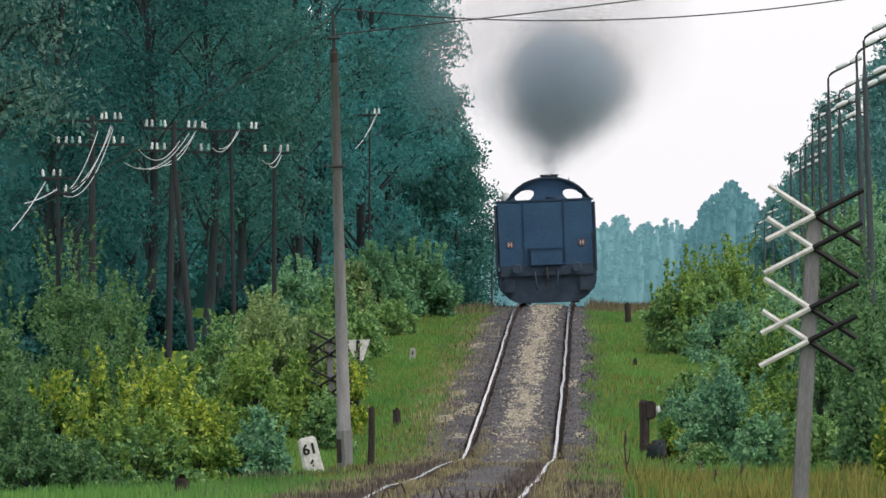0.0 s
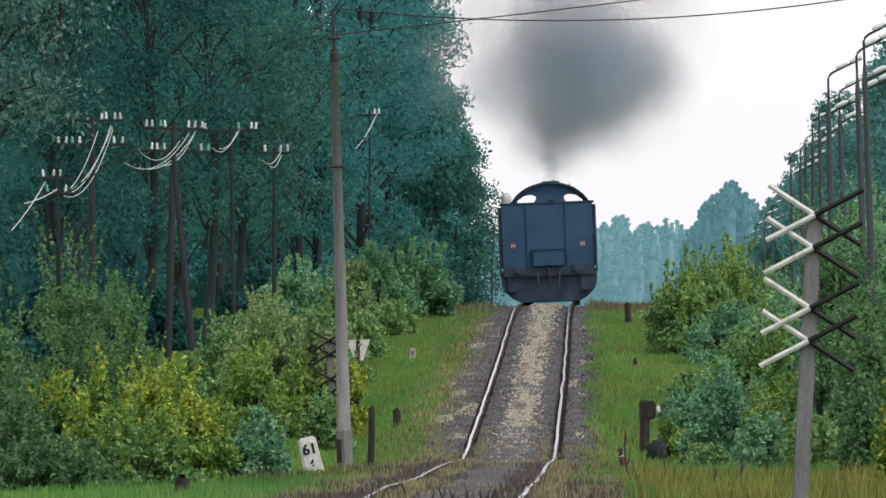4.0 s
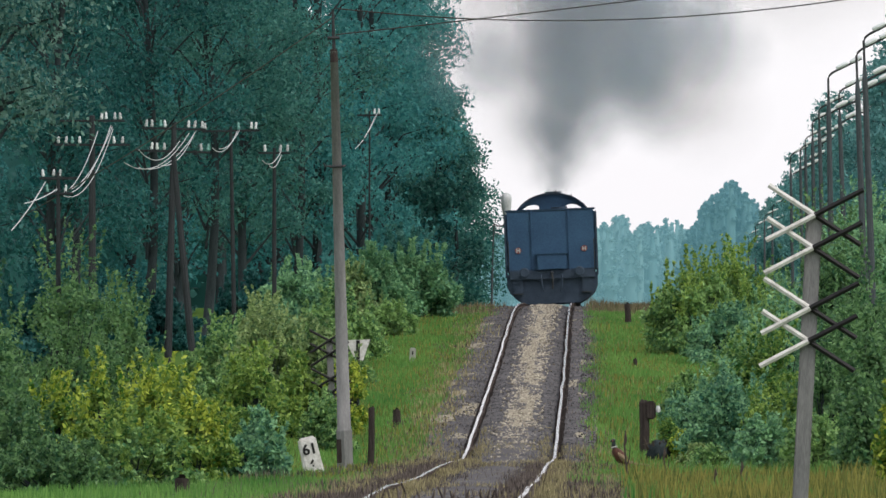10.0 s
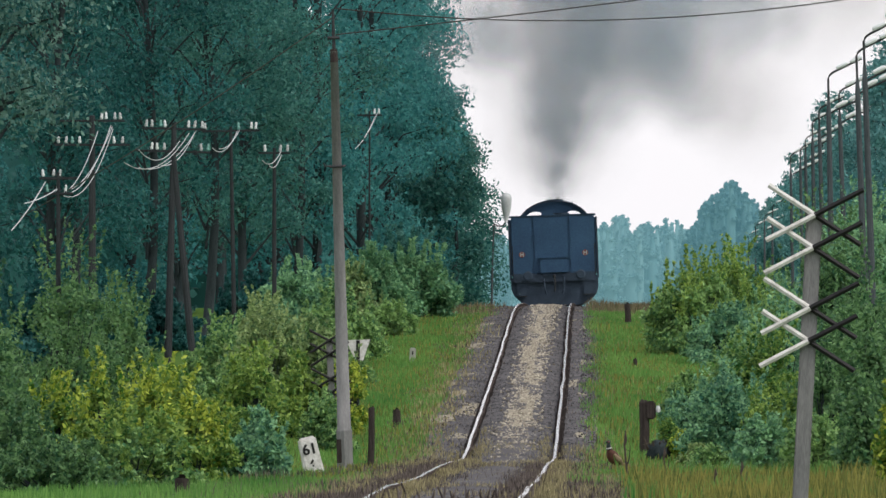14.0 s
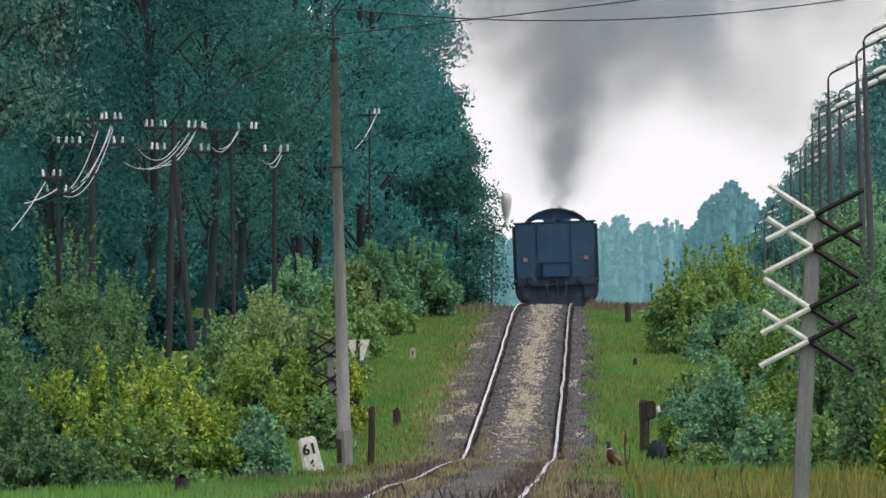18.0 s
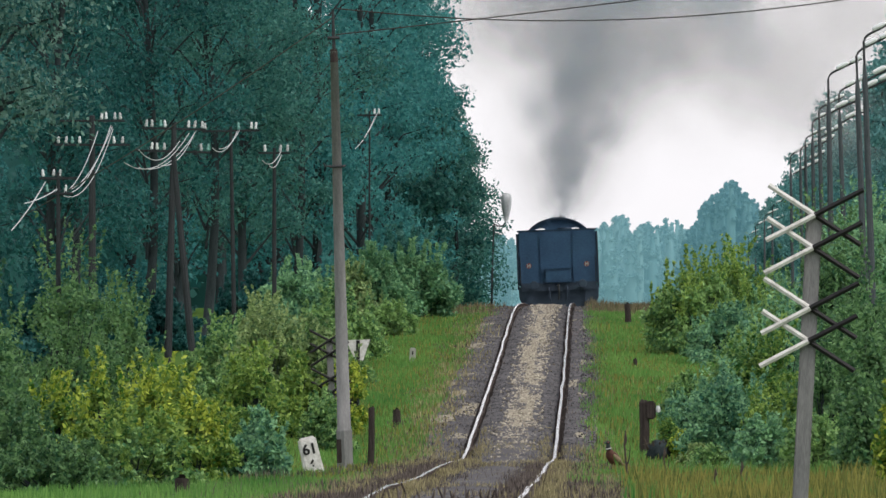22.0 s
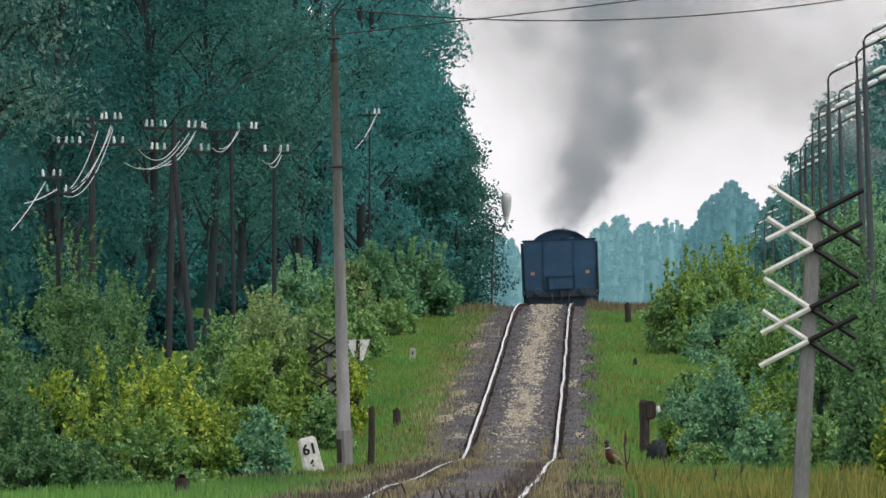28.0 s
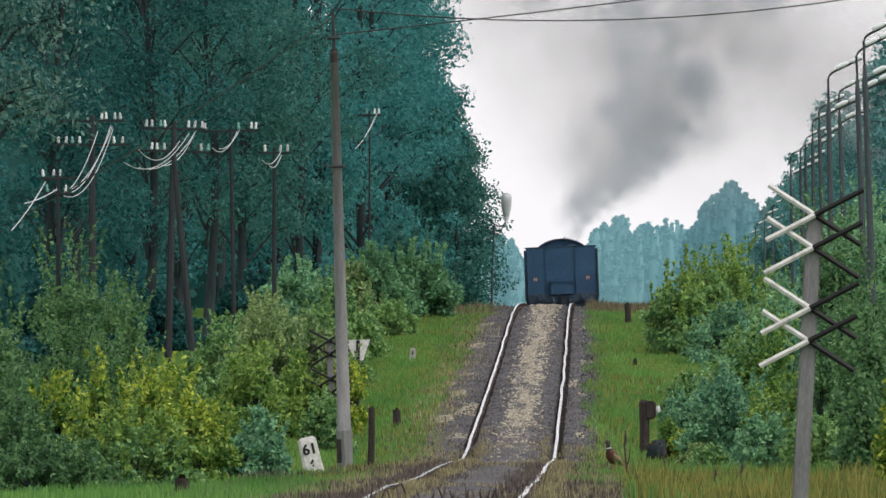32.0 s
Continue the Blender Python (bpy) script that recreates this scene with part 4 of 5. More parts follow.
def telegraph():
    # right-hand line: poles with curved brackets
    spots = ((6.7, 240, 6.85, 2), (6.8, 252, 6.8, 2), (6.5, 272, 6.7, 1), (7.9, 330, 7.3, 2), (7.85, 360, 7.3, 1.5), (8.3, 400, 7.5, 1), (8.9, 450, 7.6, 1), (9.2, 480, 7.6, 1), (9.45, 520, 7.8, 1), (10.4, 650, 6.7, 0), (10.65, 700, 6.5, 0), (10.9, 760, 6.3, 0), (11.3, 830, 6.1, 0))
    for i, (x, y, top, lean) in enumerate(spots):
        z0 = on(x, y, .1)
        h = top - z0
        ob = thing("telegraph_pole", pose(x + .03 * lean, y, z0, 0, -lean, 0), "old dark timber telegraph pole with a curved iron bracket", "pole", "telegraph poles along the right verge")
        part("shaft", tubed([(0, 0, 0), (0, 0, h * .5), (0, 0, h - .75), (0, 0, h - .45)], [.075, .064, .054, .03], 9), M["polewood"], ob)
        part("bracket", tubed([(0, 0, h - .5), (0, 0, h), (.03, 0, h + .07), (.1, 0, h + .13), (.72, .0, h + .42)], .027, 6), M["iron"], ob)
        part("lower_bracket", tubed([(.03, 0, h - .75), (.14, 0, h - .68), (.66, .0, h - .46)], .024, 6), M["iron"], ob)
        for bx, bz in ((.30, .27), (.60, .40), (.28, -.55), (.56, -.42)):
            part("insulator", tubed([(bx - .13, 0, h + bz - .055), (bx - .1, 0, h + bz - .04), (bx + .03, 0, h + bz + .018), (bx + .1, 0, h + bz + .05), (bx + .13, 0, h + bz + .065)], [.018, .046, .052, .042, .016], 8), M["glass_white"], ob)
    # left-hand line in the trees: (place, top, lean, thickness, arms as height below the top and the insulators on it)
    rows = ((-7.67, 215, 4.12, 0, .05, ((.1, (-.24, -.09, .0)), (.36, (-.17, -.03, .1)))),
            (-9.89, 285, 6.1, 0, .095, ((.12, (-.55, .19, .32, .51, .65)), (.66, (-.77, -.61, -.44, -.28, .51, .67)))),
            (-8.36, 290, 6.02, 1.5, .09, ((.15, (-.66, -.5, -.31, -.19, .32, .45, .65)), (.67, (-.52, -.37, -.21, .65, .78)))),
            (-7.26, 275, 5.1, -5.4, .085, ()),
            (-7.0, 296, 6.0, -1, .055, ((.1, (-.6, .2, .47, .56)),)),
            (-6.18, 300, 5.55, 0, .06, ((.12, (-.2, .3, .12)),)),
            (-5.12, 366, 7.4, 0, .035, ((.12, (-.1, .12, .28)),)))
    for i, (x, y, top, lean, thick, arms) in enumerate(rows):
        z0 = on(x, y, .1)
        h = top - z0
        ob = thing("telegraph_pole", pose(x, y, z0, 0, lean, 0), "disused timber telegraph pole with cross-arms among the trees" if arms else "leaning timber prop pole among the trees", "pole", "telegraph poles in the wood")
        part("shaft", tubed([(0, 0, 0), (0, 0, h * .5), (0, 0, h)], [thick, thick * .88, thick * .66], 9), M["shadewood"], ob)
        for a, (drop, seats) in enumerate(arms):
            z = h - drop
            half = max(abs(q) for q in seats) + .08
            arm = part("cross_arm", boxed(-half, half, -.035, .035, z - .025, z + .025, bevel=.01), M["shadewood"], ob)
            for k, bx in enumerate(seats):
                q = min(1.0, y / 290)
                tip = (-.015, .01, .02, -.005, .0)[(k + i) % 5]
                part("insulator", tubed([(bx, 0, z + .03), (bx + tip, 0, z + .05), (bx + tip, 0, z + .03 + .06 * q), (bx + 1.4 * tip, 0, z + .03 + .07 * q), (bx + 1.6 * tip, 0, z + .03 + .13 * q), (bx + 1.7 * tip, 0, z + .03 + .17 * q)], [.012, .036 * q, .038 * q, .027 * q, .03 * q, .014 * q], 8), M[("glass_white", "glass_green", "frosted", "glass_white", "frosted")[(k * 2 + a + i) % 5]], arm)
    lab = "slack broken telegraph wire hanging pale against the trees"
    for a, b, s in (((-9.76, 285, 5.75), (-10.33, 279, 4.27), 0.28),
                    ((-9.44, 285, 5.85), (-10.12, 279, 4.39), 0.25),
                    ((-9.42, 285, 5.8), (-10.24, 278, 4.24), 0.5),
                    ((-9.47, 285, 5.88), (-10.25, 280, 4.3), 0.36),
                    ((-7.89, 215, 3.96), (-8.14, 208, 3.1), 0.05),
                    ((-7.72, 215, 3.82), (-7.93, 208, 3.54), 0.03),
                    ((-7.87, 290, 5.77), (-9.13, 284, 5.03), 0.42),
                    ((-7.72, 290, 5.81), (-8.81, 284, 4.92), 0.32),
                    ((-8.09, 290, 5.59), (-8.81, 284, 5.32), 0.33),
                    ((-7.76, 290, 5.74), (-8.34, 285, 4.98), 0.22),
                    ((-6.89, 296, 5.92), (-7.24, 292, 5.43), 0.12),
                    ((-6.94, 296, 5.9), (-7.37, 291, 5.44), 0.25),
                    ((-6.02, 300, 5.47), (-6.36, 296, 5.21), 0.18),
                    ((-6.01, 300, 5.39), (-6.19, 296, 5.08), 0.14),
                    ((-4.97, 366, 7.22), (-5.46, 362, 6.26), 0.1),
                    ((-4.89, 366, 7.35), (-5.27, 362, 6.45), 0.06)):
        wire("slack_wire", a, b, s, .0105, "wire", lab, 10)


line_pole()
wires()
small_things()
telegraph()


def wheel(parent, x, y, r, name="wheel"):
    bm = bmesh.new()
    side = 1 if x > 0 else -1
    tube(bm, [(x - side * .09, y, r), (x - side * .06, y, r), (x - side * .055, y, r), (x + side * .07, y, r)], [r + .03, r + .03, r, r], 24)
    w = part(name, bm, M["iron"], parent)
    part("tyre", tubed([(x + side * .072, y, r), (x + side * .076, y, r)], [r * .98, r * .86], 24), M["hazed_grime"], w)
    part("hub", tubed([(x + side * .05, y, r), (x + side * .13, y, r)], [.12, .1], 12), M["hazed_grime"], w)
    return w


def tender():
    ob = thing("tender", pose(0, 371, zr(371)), "dull dark blue steam locomotive tender loaded with coal", "tender")
    W = 1.47
    # tank with rounded rear corners
    bm = boxed(-W, W, .0, 7.6, 1.02, 3.02, bevel=.09)
    part("tank", bm, M["blue"], ob)
    part("rear_plate", boxed(-W + .1, W - .1, -.012, -.003, 1.12, 2.96, bevel=.004), M["blue"], ob)
    for x in (-.6, .58):
        part("rib", boxed(x - .035, x + .035, -.06, -.006, 1.0, 3.0, bevel=.012), M["blue"], ob, "riveted vertical strap")
    part("top_rim", boxed(-W + .03, W - .03, -.02, .05, 2.98, 3.05, bevel=.02), M["darkblue"], ob)
    # added dark strips that draw a sharpened outline down the tank corners
    for x in (-W + .02, W - .02):
        part("corner_strip", boxed(x - .03, x + .03, -.012, .06, .9, 2.94, bevel=.012), M["hazed_grime"], ob)
    for z in (1.12,):
        part("seam", boxed(-W + .12, W - .12, -.022, -.013, z - .012, z + .012), M["hazed_grime"], ob)
    part("tool_box", boxed(-.46, .46, -.2, -.02, 1.12, 1.62, bevel=.02), M["blue"], ob, "dark box low on the rear plate")
    part("box_lid", boxed(-.5, .5, -.24, -.02, 1.61, 1.66, bevel=.012), M["blue"], ob)
    for x in (-1.05, 1.05):
        b = part("tail_board", tubed([(x, -.036, 1.76), (x, -.014, 1.76)], .1, 20), M["red"], ob, "red tail disc with white bars")
        part("white_bar", boxed(x - .062, x - .026, -.042, -.037, 1.69, 1.83), M["dull_white"], b)
        part("white_bar", boxed(x + .026, x + .062, -.042, -.037, 1.69, 1.83), M["dull_white"], b)
        part("white_link", boxed(x - .026, x + .026, -.042, -.037, 1.745, 1.78), M["dull_white"], b)
        part("hand_rail", tubed([(x * 1.3, -.02, 1.0), (x * 1.3, -.07, 1.05), (x * 1.3, -.07, 2.0), (x * 1.3, -.02, 2.05)], .014, 6), M["iron"], ob)
    bm = bmesh.new()
    face = bm.faces.new([bm.verts.new((x, .02, z)) for x, z in ((-1.45, 1.0), (-1.44, .6), (-1.36, .4), (-1.12, .16), (-.86, .03), (.86, .03), (1.12, .16), (1.36, .4), (1.44, .6), (1.45, 1.0))])
    far = bmesh.ops.extrude_face_region(bm, geom=[face])
    bmesh.ops.translate(bm, vec=(0, 7.3, 0), verts=[q for q in far["geom"] if isinstance(q, bmesh.types.BMVert)])
    bmesh.ops.bevel(bm, geom=bm.edges[:], offset=.02, segments=2, affect="EDGES")
    part("brake_gear", bm, M["hazed_grime"], ob, "dark mass of frames and brake gear")
    part("buffer_beam", boxed(-1.36, 1.36, -.1, .12, .82, 1.1, bevel=.015), M["hazed_grime"], ob)
    part("underframe", boxed(-1.33, 1.33, .15, 7.4, .62, 1.02, bevel=.03), M["hazed_grime"], ob)
    for x in (-.875, .875):
        bf = part("buffer", tubed([(x, -.1, 1.04), (x, -.42, 1.04)], [.1, .08], 12), M["hazed_grime"], ob)
        part("buffer_head", tubed([(x, -.42, 1.04), (x, -.46, 1.04), (x, -.48, 1.04)], [.16, .16, .12], 20), M["hazed_grime"], bf)
    part("coupling", tubed([(0, -.1, 1.02), (0, -.32, 1.0), (.02, -.36, .8), (0, -.33, .5)], [.05, .045, .04, .035], 6), M["iron"], ob)
    for x in (-.35, .32):
        part("brake_hose", tubed([(x, -.1, .95), (x, -.2, .85), (x * .9, -.22, .55), (x * .8, -.18, .42)], .032, 6), M["hazed_grime"], ob)
    for x in (-1.1, 1.1):
        st = part("step_iron", boxed(x - .16, x + .16, -.06, -.02, .36, .86, bevel=.01), M["hazed_grime"], ob)
        part("tread", boxed(x - .17, x + .17, -.2, -.02, .36, .39), M["iron"], st)
    for x in (-1.28, 1.28):
        part("side_frame", boxed(x - .04, x + .04, .6, 7.2, .34, .84, bevel=.02), M["hazed_grime"], ob)
    for y in (1.0, 2.9, 4.7, 6.6):
        for x in (-.755, .755):
            wheel(ob, x, y, .5)
        part("axle", tubed([(-.7, y, .5), (.7, y, .5)], .07, 8), M["iron"], ob)
    # heaped coal behind the rim
    xs, ys = np.linspace(-1.38, 1.38, 26), np.linspace(2.2, 7.4, 36)
    v = [(x, y, 2.96 + .10 * max(0, 1 - (x / 1.4) ** 2) * (1 - ((y - 4.9) / 3.0) ** 2) + .06 * noise.noise((x * 5, y * 5, 1))) for y in ys for x in xs]
    n = len(xs)
    f = [(j * n + i, j * n + i + 1, (j + 1) * n + i + 1, (j + 1) * n + i) for j in range(len(ys) - 1) for i in range(n - 1)]
    part("coal", mesh_of("coal", v, f, M["coal"]), None, ob, "heaped black coal")
    part("water_hatch", tubed([(0.3, 1.2, 3.0), (0.3, 1.2, 3.12)], .26, 16), M["hazed_grime"], ob)
    return ob


def locomotive():
    ob = thing("steam_locomotive", pose(0, 379.2, zr(379)), "dark steam locomotive with an arched cab roof", "locomotive")
    # cab roof: a thick curved shell
    bm = bmesh.new()
    rows = []
    for y in (-.25, 2.3):
        for rr in (0.0, .06):
            row = []
            for t in np.linspace(-1, 1, 17):
                row.append(bm.verts.new((1.22 * math.sin(t * 1.25) / math.sin(1.25), y, 3.72 - .66 * (1 - math.cos(t * 1.25)) / (1 - math.cos(1.25)) + rr)))
            rows.append(row)
    for a, b in ((0, 1), (1, 3), (3, 2), (2, 0)):
        for i in range(16):
            bm.faces.new((rows[a][i], rows[a][i + 1], rows[b][i + 1], rows[b][i]))
    part("cab_roof", bm, M["hazed_grime"], ob)
    for s in (-1, 1):
        part("cab_side", boxed(s * 1.24 - .03, s * 1.24 + .03, -.1, 2.2, 1.2, 3.14, bevel=.01), M["hazed_grime"], ob)
        part("roof_vent", boxed(s * .72 - .03, s * .72 + .03, .3, .6, 3.5, 3.62), M["iron"], ob)
    # rear wall of the cab with two oval openings; the front wall is open above the boiler
    bm = bmesh.new()
    def roof_z(x):
        t = math.asin(max(-1, min(1, x / 1.22 * math.sin(1.25)))) / 1.25
        return 3.72 - .66 * (1 - math.cos(t * 1.25)) / (1 - math.cos(1.25))
    def wall(pts):
        face = bm.faces.new([bm.verts.new((x, -.12, z)) for x, z in pts])
        r = bmesh.ops.extrude_face_region(bm, geom=[face])
        bmesh.ops.translate(bm, vec=(0, .04, 0), verts=[q for q in r["geom"] if isinstance(q, bmesh.types.BMVert)])
    def ring(s, a0, a1):
        return [(s * (.72 + .29 * math.cos(a)), 3.24 - .06 * math.cos(a) + (.14 if math.sin(a) > 0 else .2) * math.sin(a)) for a in np.linspace(a0, a1, 12)]
    for s in (-1, 1):
        top = [(s * x, roof_z(x)) for x in np.linspace(1.22, .36, 10)]
        hole, low = ring(s, 0, math.pi), ring(s, 0, -math.pi)
        wall(top + [(s * .36, hole[-1][1])] + hole[::-1] + [(s * 1.22, hole[0][1])])
        wall([(s * 1.22, 1.2), (s * 1.22, low[0][1])] + low + [(s * .36, low[-1][1]), (s * .36, 1.2)])
    wall([(-.36, 1.2), (-.36, roof_z(.36)), (0, 3.72), (.36, roof_z(.36)), (.36, 1.2)])
    part("cab_wall", bm, M["blue"], ob, "cab wall with two oval windows")
    part("boiler", tubed([(0, 2.24, 2.4), (0, 2.3, 2.4), (0, 11.6, 2.4), (0, 11.7, 2.4)], [.76, .82, .82, .72], 28), M["hazed_grime"], ob, smooth=True)
    part("steam_dome", tubed([(0, 6, 3.0), (0, 6, 3.66), (0, 6, 3.72)], [.38, .36, .2], 18), M["hazed_grime"], ob)
    part("sand_dome", tubed([(0, 8.2, 3.0), (0, 8.2, 3.64), (0, 8.2, 3.7)], [.36, .34, .18], 18), M["hazed_grime"], ob)
    part("chimney", tubed([(0, 10.7, 3.0), (0, 10.7, 3.5), (0, 10.7, 3.86), (0, 10.7, 3.95)], [.34, .27, .25, .3], 18), M["hazed_grime"], ob)
    part("whistle", tubed([(.12, 1.6, 3.72), (.12, 1.6, 3.88)], [.03, .025], 6), M["iron"], ob)
    part("vent_pipe", tubed([(.62, 1.4, 3.5), (.62, 1.4, 3.74)], [.025, .02], 6), M["iron"], ob)
    part("frame", boxed(-.62, .62, -.2, 12.1, .7, 1.5, bevel=.03), M["hazed_grime"], ob)
    part("running_board", boxed(-1.4, 1.4, 2.3, 11.9, 1.5, 1.56), M["hazed_grime"], ob)
    part("front_beam", boxed(-1.36, 1.36, 12.1, 12.3, .82, 1.2, bevel=.02), M["hazed_grime"], ob)
    for s in (-1, 1):
        part("cylinder", tubed([(s * 1.0, 10.1, .95), (s * 1.0, 11.2, .95)], .36, 18), M["hazed_grime"], ob)
        part("coupling_rod", boxed(s * .92 - .03, s * .92 + .03, 2.8, 8.6, .62, .76, bevel=.01), M["iron"], ob)
    for y in (2.8, 4.7, 6.6, 8.5):
        for x in (-.755, .755):
            wheel(ob, x, y, .7, "driving_wheel")
    for x in (-.755, .755):
        wheel(ob, x, 11.0, .42, "leading_wheel")
    return ob


def puff_mesh(name, material):
    """A puff of smoke: a rounded, slightly lumpy body one metre in radius."""
    bm = bmesh.new()
    bmesh.ops.create_icosphere(bm, subdivisions=3, radius=1.0)
    for v in bm.verts:
        v.co.y *= .7 + .15 * noise.noise(v.co * 1.7)
    me = bpy.data.meshes.new(name)
    bm.to_mesh(me)
    bm.free()
    me.materials.append(M[material])
    me.polygons.foreach_set("use_smooth", [True] * len(me.polygons))
    return me


TENDER = tender()
LOCO = locomotive()


# a cock bird that comes out of the grass and stands on the verge
def pheasant():
    ob = thing("pheasant", pose(2.6, 176, on(2.6, 176)), "cock pheasant with chestnut body and white collar", "bird")
    part("body", tubed([(0, .13, .10), (0, .09, .13), (0, .03, .18), (0, -.03, .245), (0, -.065, .30), (0, -.075, .33)], [.02, .07, .088, .08, .05, .03], 12), M["rust_feather"], ob, smooth=True)
    part("wing", tubed([(.06, .13, .11), (.085, .05, .17), (.06, -.03, .25)], [.015, .042, .02], 8), M["buff_feather"], ob, "buff folded wing")
    part("wing", tubed([(-.06, .13, .11), (-.085, .05, .17), (-.06, -.03, .25)], [.015, .042, .02], 8), M["rust_feather"], ob)
    part("neck", tubed([(0, -.07, .32), (0, -.08, .37), (0, -.078, .41)], [.044, .034, .027], 10), M["dark_feather"], ob, "dark green glossy neck")
    part("collar", tubed([(0, -.073, .332), (0, -.077, .348)], [.0445, .0385], 10), M["dull_white"], ob, "white neck ring")
    part("head", tubed([(0, -.055, .425), (0, -.085, .43), (0, -.11, .423), (0, -.135, .412)], [.022, .032, .022, .004], 8), M["dark_feather"], ob)
    part("wattle", tubed([(.02, -.095, .428), (.033, -.1, .422)], [.014, .006], 6), M["red"], ob)
    part("tail", tubed([(0, .1, .12), (0, .28, .08), (0, .52, .06)], [.035, .022, .004], 7), M["buff_feather"], ob, "long barred buff tail")
    for x in (-.035, .035):
        part("leg", tubed([(x, .03, .12), (x, .02, 0)], [.012, .008], 5), M["buff_feather"], ob)
    return ob


BIRD = pheasant()



def motions():
    # train: time, distance along the line of the tender's rear
    run = ((0, 371), (3, 380), (6, 389), (9, 400), (12, 412), (14, 421), (17, 435), (19, 445), (22, 460), (25, 475), (28, 488), (30, 498), (32, 508))
    sag = ((0, 0.0), (9, .10), (19, .16), (32, .26))
    def at(t):
        return float(np.interp(t, [r[0] for r in run], [r[1] for r in run]))
    rows_t, rows_l = [], []
    for t, d in run:
        slope = math.degrees(math.atan2(zr(d + 7) - zr(d + 1), 6))
        rows_t.append((t, pose(xr(d) + .08, d, zr(d), slope, -2.2, 0)))
        low = float(np.interp(t, [s[0] for s in sag], [s[1] for s in sag]))
        e = d + 8.2
        slope = math.degrees(math.atan2(zr(e + 10) - zr(e + 2), 8))
        rows_l.append((t, pose(0.08, e, zr(e) - low, slope, -1.6, 0)))
    walk(TENDER, rows_t)
    walk(LOCO, rows_l)
    # bird: time, place, heading, height of its feet over the soil
    bird = ((0, 3.0, 178, 90, -.20), (1, 2.69, 180, 88, -.19), (2, 2.44, 180, 85, -.17), (3, 2.22, 181, 85, -.17), (3.5, 2.0, 182, 80, -.12), (4.5, 1.85, 185, 60, -.03), (5.5, 1.78, 186, 55, 0.05), (9, 1.77, 186, 62, 0.05), (10, 1.79, 186, 80, 0.05), (10.5, 1.81, 186, 115, 0.03), (11, 1.81, 186, 130, 0.00), (11.5, 1.76, 186, 95, 0.01), (12, 1.72, 186, 70, 0.02), (13, 1.70, 186, 55, 0.03), (20, 1.70, 186, 48, 0.02), (25, 1.68, 186, 60, 0.03), (32, 1.69, 186, 50, 0.03))
    walk(BIRD, [(t, pose(x, y, gz(x, y) + z, 0, 0, -h)) for t, x, y, h, z in bird])
    # smoke: puffs leave the chimney, climb, spread and lean over with the wind
    rng = random.Random(17)
    lab, grp = "dark grey puff of locomotive smoke", "smoke from the chimney"
    thick, soft, ball, thin = puff_mesh("puff", "thick_smoke"), puff_mesh("puff", "thin_smoke"), puff_mesh("puff", "smoke"), puff_mesh("veil", "veil")
    times = [0] + [float(x) for x in np.arange(1.0, 31.5, 1.0)] + [32]

    def sagging(t):
        return float(np.interp(t, [s[0] for s in sag], [s[1] for s in sag]))

    def emit(mesh, size, born, gx, gy, open_, lift, up=0.0):
        puff = tagged(new("smoke_puff", mesh), lab, "smoke", grp, "stuff")
        puff.scale = (size, size, size)
        late = min(1, max(0, (born - 15) / 10))
        wind = float(np.interp(born, (0, 12, 18, 21, 24, 27, 30), (.09, .11, .15, .28, .48, .68, .90))) + rng.uniform(-.03, .03)
        spin = rng.uniform(-12, 12)
        y0 = at(max(0, born)) + 18.9
        z0 = zr(y0) + 3.6 + up - sagging(max(0, born))
        rows = []
        for t in sorted(set(times + [max(0, round(born + u, 2)) for u in (0, .25) if born + u > 0])):
            age = t - born
            y = at(t) + 18.9
            if age <= 0:
                rows.append((t, pose(0, y, zr(y) - 3.2, spin, 0, spin)))
                continue
            rise = lift * (2.6 - 1.1 * late) * (1 - math.exp(-age / 2.2)) + .42 * age
            spread = .04 + open_ * (1 + .3 * late) * max(0, rise - .2) ** 1.15
            x = gx * spread + wind * age * (1 + .03 * age)
            rows.append((t, pose(x, y0 + min(1.2 * age, y - y0 + 1.5) + gy * spread, z0 + rise, spin, 20 * spin + 3 * age, spin)))
        walk(puff, rows)

    def lot():
        return max(-1.8, min(1.8, rng.gauss(0, 1)))

    # the dark column: small puffs at the chimney, larger ones over it
    born = -2.4
    while born < 31.8:
        emit(thick, rng.uniform(.34, .5), born, lot(), lot(), .08, rng.uniform(.85, 1.15))
        born += .2
    born = -1.6
    while born < 31.6:
        emit(thick, rng.uniform(.8, 1.3), born, lot(), lot(), .165 if born < 12 else .20, rng.uniform(.85, 1.15), .75)
        born += .28 if born < 12 else .22
    # paler puffs round it
    born = -1.5
    while born < 31.2:
        emit(soft, rng.uniform(1.5, 2.2), born, lot() * .9 + .25, lot(), .25, rng.uniform(.85, 1.15), 1.4)
        born += .45 if born < 14 else .55
    # great slow puffs that fill the gap between the trees
    born = .5
    while born < 30:
        emit(soft, rng.uniform(2.6, 3.4), born, lot() * .8, lot(), .34, rng.uniform(.6, 1.0), 1.8)
        born += 1.2 if born < 12 else .95
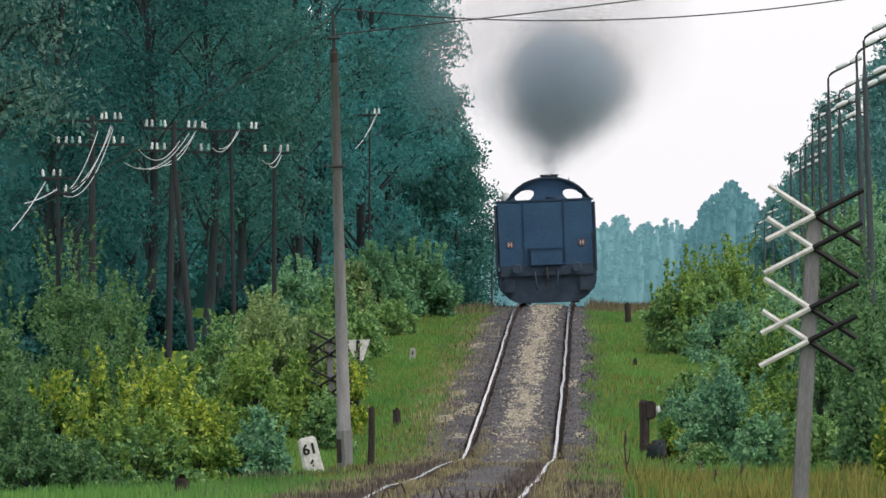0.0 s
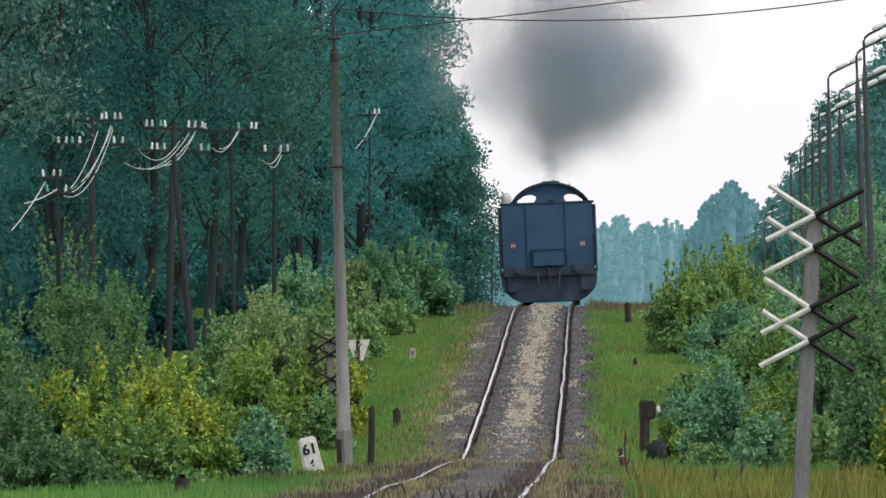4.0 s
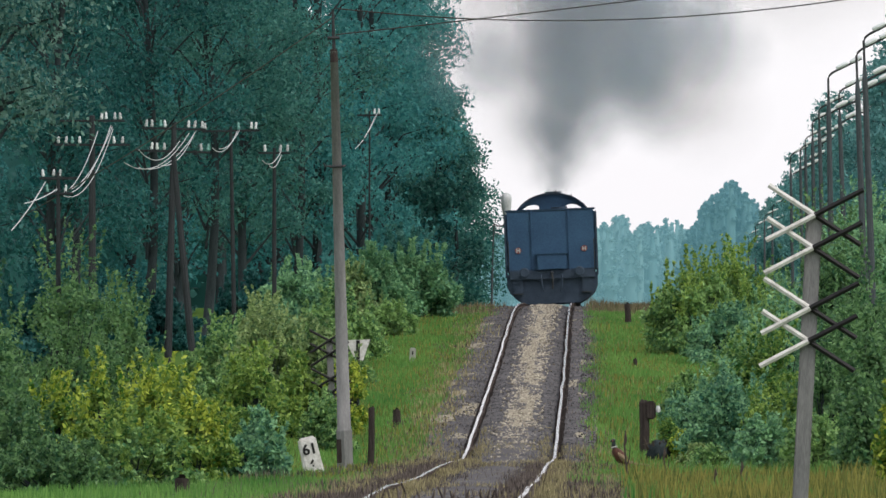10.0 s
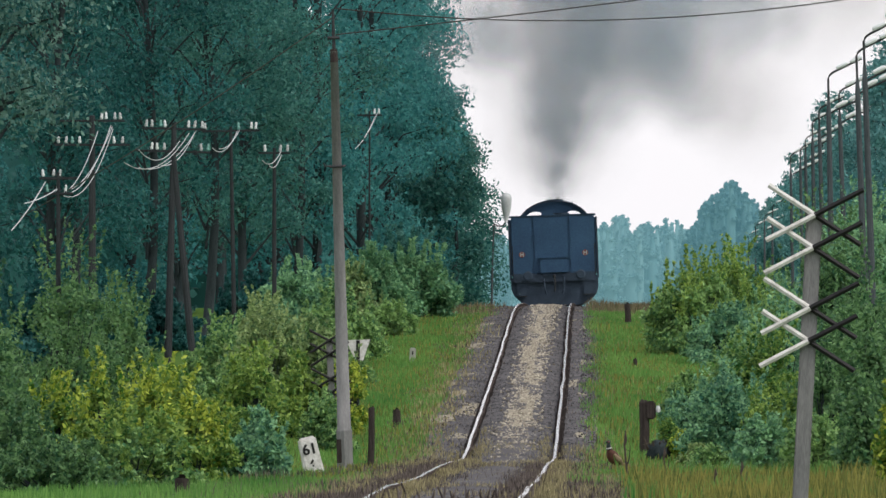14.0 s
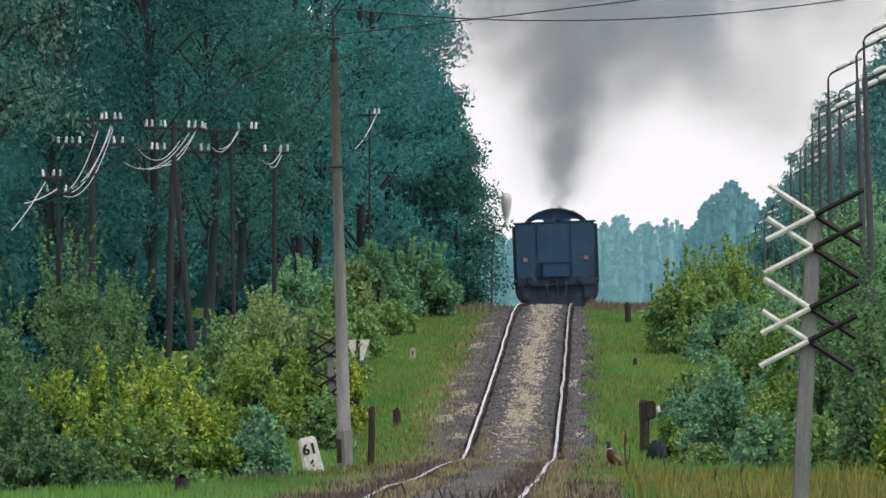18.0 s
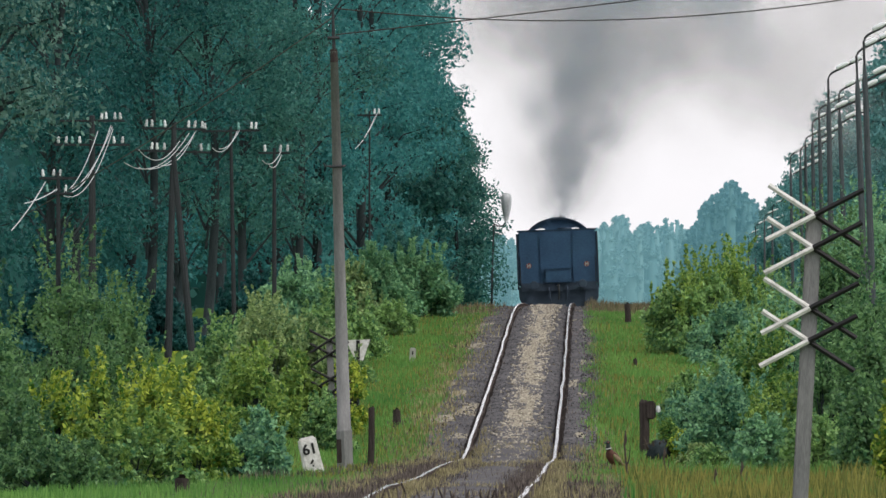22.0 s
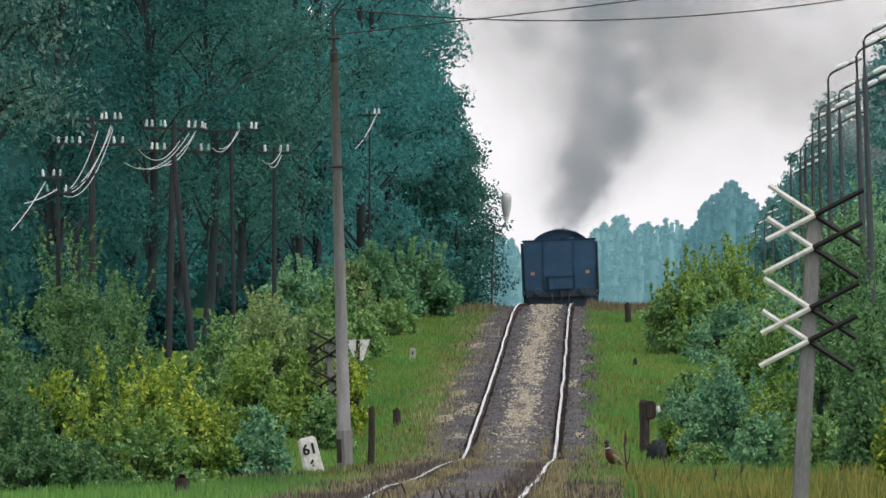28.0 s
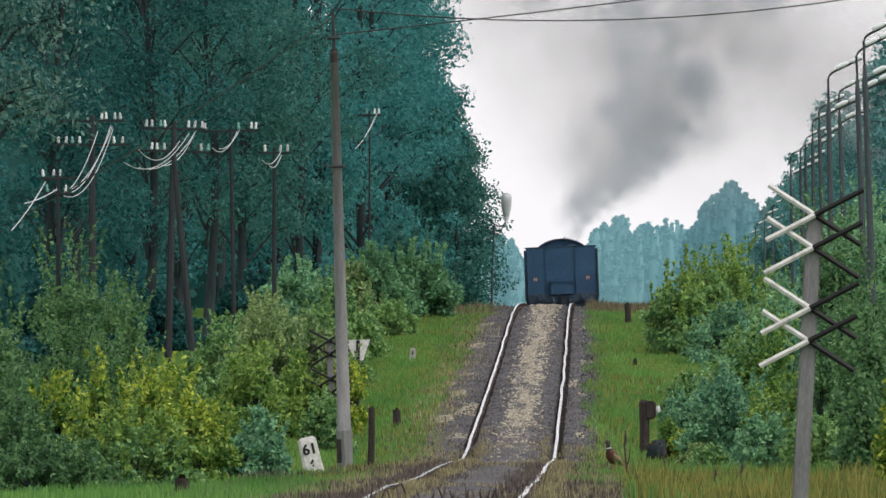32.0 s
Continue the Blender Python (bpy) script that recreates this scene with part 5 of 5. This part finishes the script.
    # the ball that hangs over the train at first and drifts apart
    for k in range(44):
        d = Vector((rng.gauss(0, 1), rng.gauss(0, 1), rng.gauss(0, 1))).normalized() * rng.uniform(.1, 1.0) ** .5
        puff = tagged(new("smoke_puff", ball), lab, "smoke", grp, "stuff")
        puff.scale = [rng.uniform(1.2, 1.8)] * 3
        rows = []
        for t in (0, 2, 4, 6, 8, 10, 12, 15, 18, 21, 24, 28, 32):
            g = 1.25 + .2 * min(t, 8) + .16 * max(0, t - 8)
            rows.append((t, pose(.34 + d.x * g * (1.2 + .035 * min(t, 6)) + .13 * t + .002 * t * t, 388 + 2.2 * t + d.y * g * 2, 8.45 + d.z * g * 1.1 + .10 * t + .008 * t * t, 10 * k % 24 - 12, 50 * k % 180 - 90 + t, 7 * k % 24 - 12)))
        walk(puff, rows)
    # pale smoke of the first puffs, spread out towards the trees
    for k in range(9):
        x0, z0 = -2.2 + k * .62 + rng.uniform(-.3, .3), 9.2 + (k % 3) * 1.1
        puff = tagged(new("smoke_veil", thin), "thin drifting veil of grey smoke", "smoke", "smoke veils over the line", "stuff")
        puff.scale = [rng.uniform(2.2, 3.0)] * 3
        rows = []
        for t in (0, 4, 8, 12, 18, 24, 32):
            rows.append((t, pose(x0 * (1 + .035 * t) + .06 * t, 392 + 2 * k + 2.5 * t, z0 + .11 * t, 4 * k % 20, 35 * k % 180 - 90, 5 * k % 20)))
        walk(puff, rows)
    # thinning smoke that the wind draws off to one side of the first puffs
    for k in range(7):
        puff = tagged(new("smoke_veil", thin), "thin drifting veil of grey smoke", "smoke", "smoke veils over the line", "stuff")
        puff.scale = [rng.uniform(2.2, 2.9)] * 3
        rows = []
        for t in (0, 4, 8, 12, 18, 24, 32):
            rows.append((t, pose(.7 + t * (.10 + .055 * k), 396 + 2 * k + 2.2 * t, 8.9 + .15 * (k % 3) + (.12 - .025 * k) * t, 4 * k % 20, 41 * k % 180 - 90, 5 * k % 20)))
        walk(puff, rows)
    # thin veils that the wind brings down over the line later
    for k in range(12):
        x0, z0 = -5 + k * 1.45 + rng.uniform(-.5, .5), 18.2 + rng.uniform(0, 3)
        puff = tagged(new("smoke_veil", thin), "thin drifting veil of grey smoke", "smoke", "smoke veils over the line", "stuff")
        puff.scale = (10, 10, 10)
        rows = []
        for t in (0, 6, 12, 18, 24, 28, 32):
            u = t / 32
            rows.append((t, pose(2 * (x0 + 3.0 * u), 880 + 3 * k % 7 + 100 * u, 2 * (z0 - (8.0 + (k % 3) * 1.5) * u ** .62), 4 * k % 20, 35 * k % 180 - 90, 5 * k % 20)))
        walk(puff, rows)


motions()
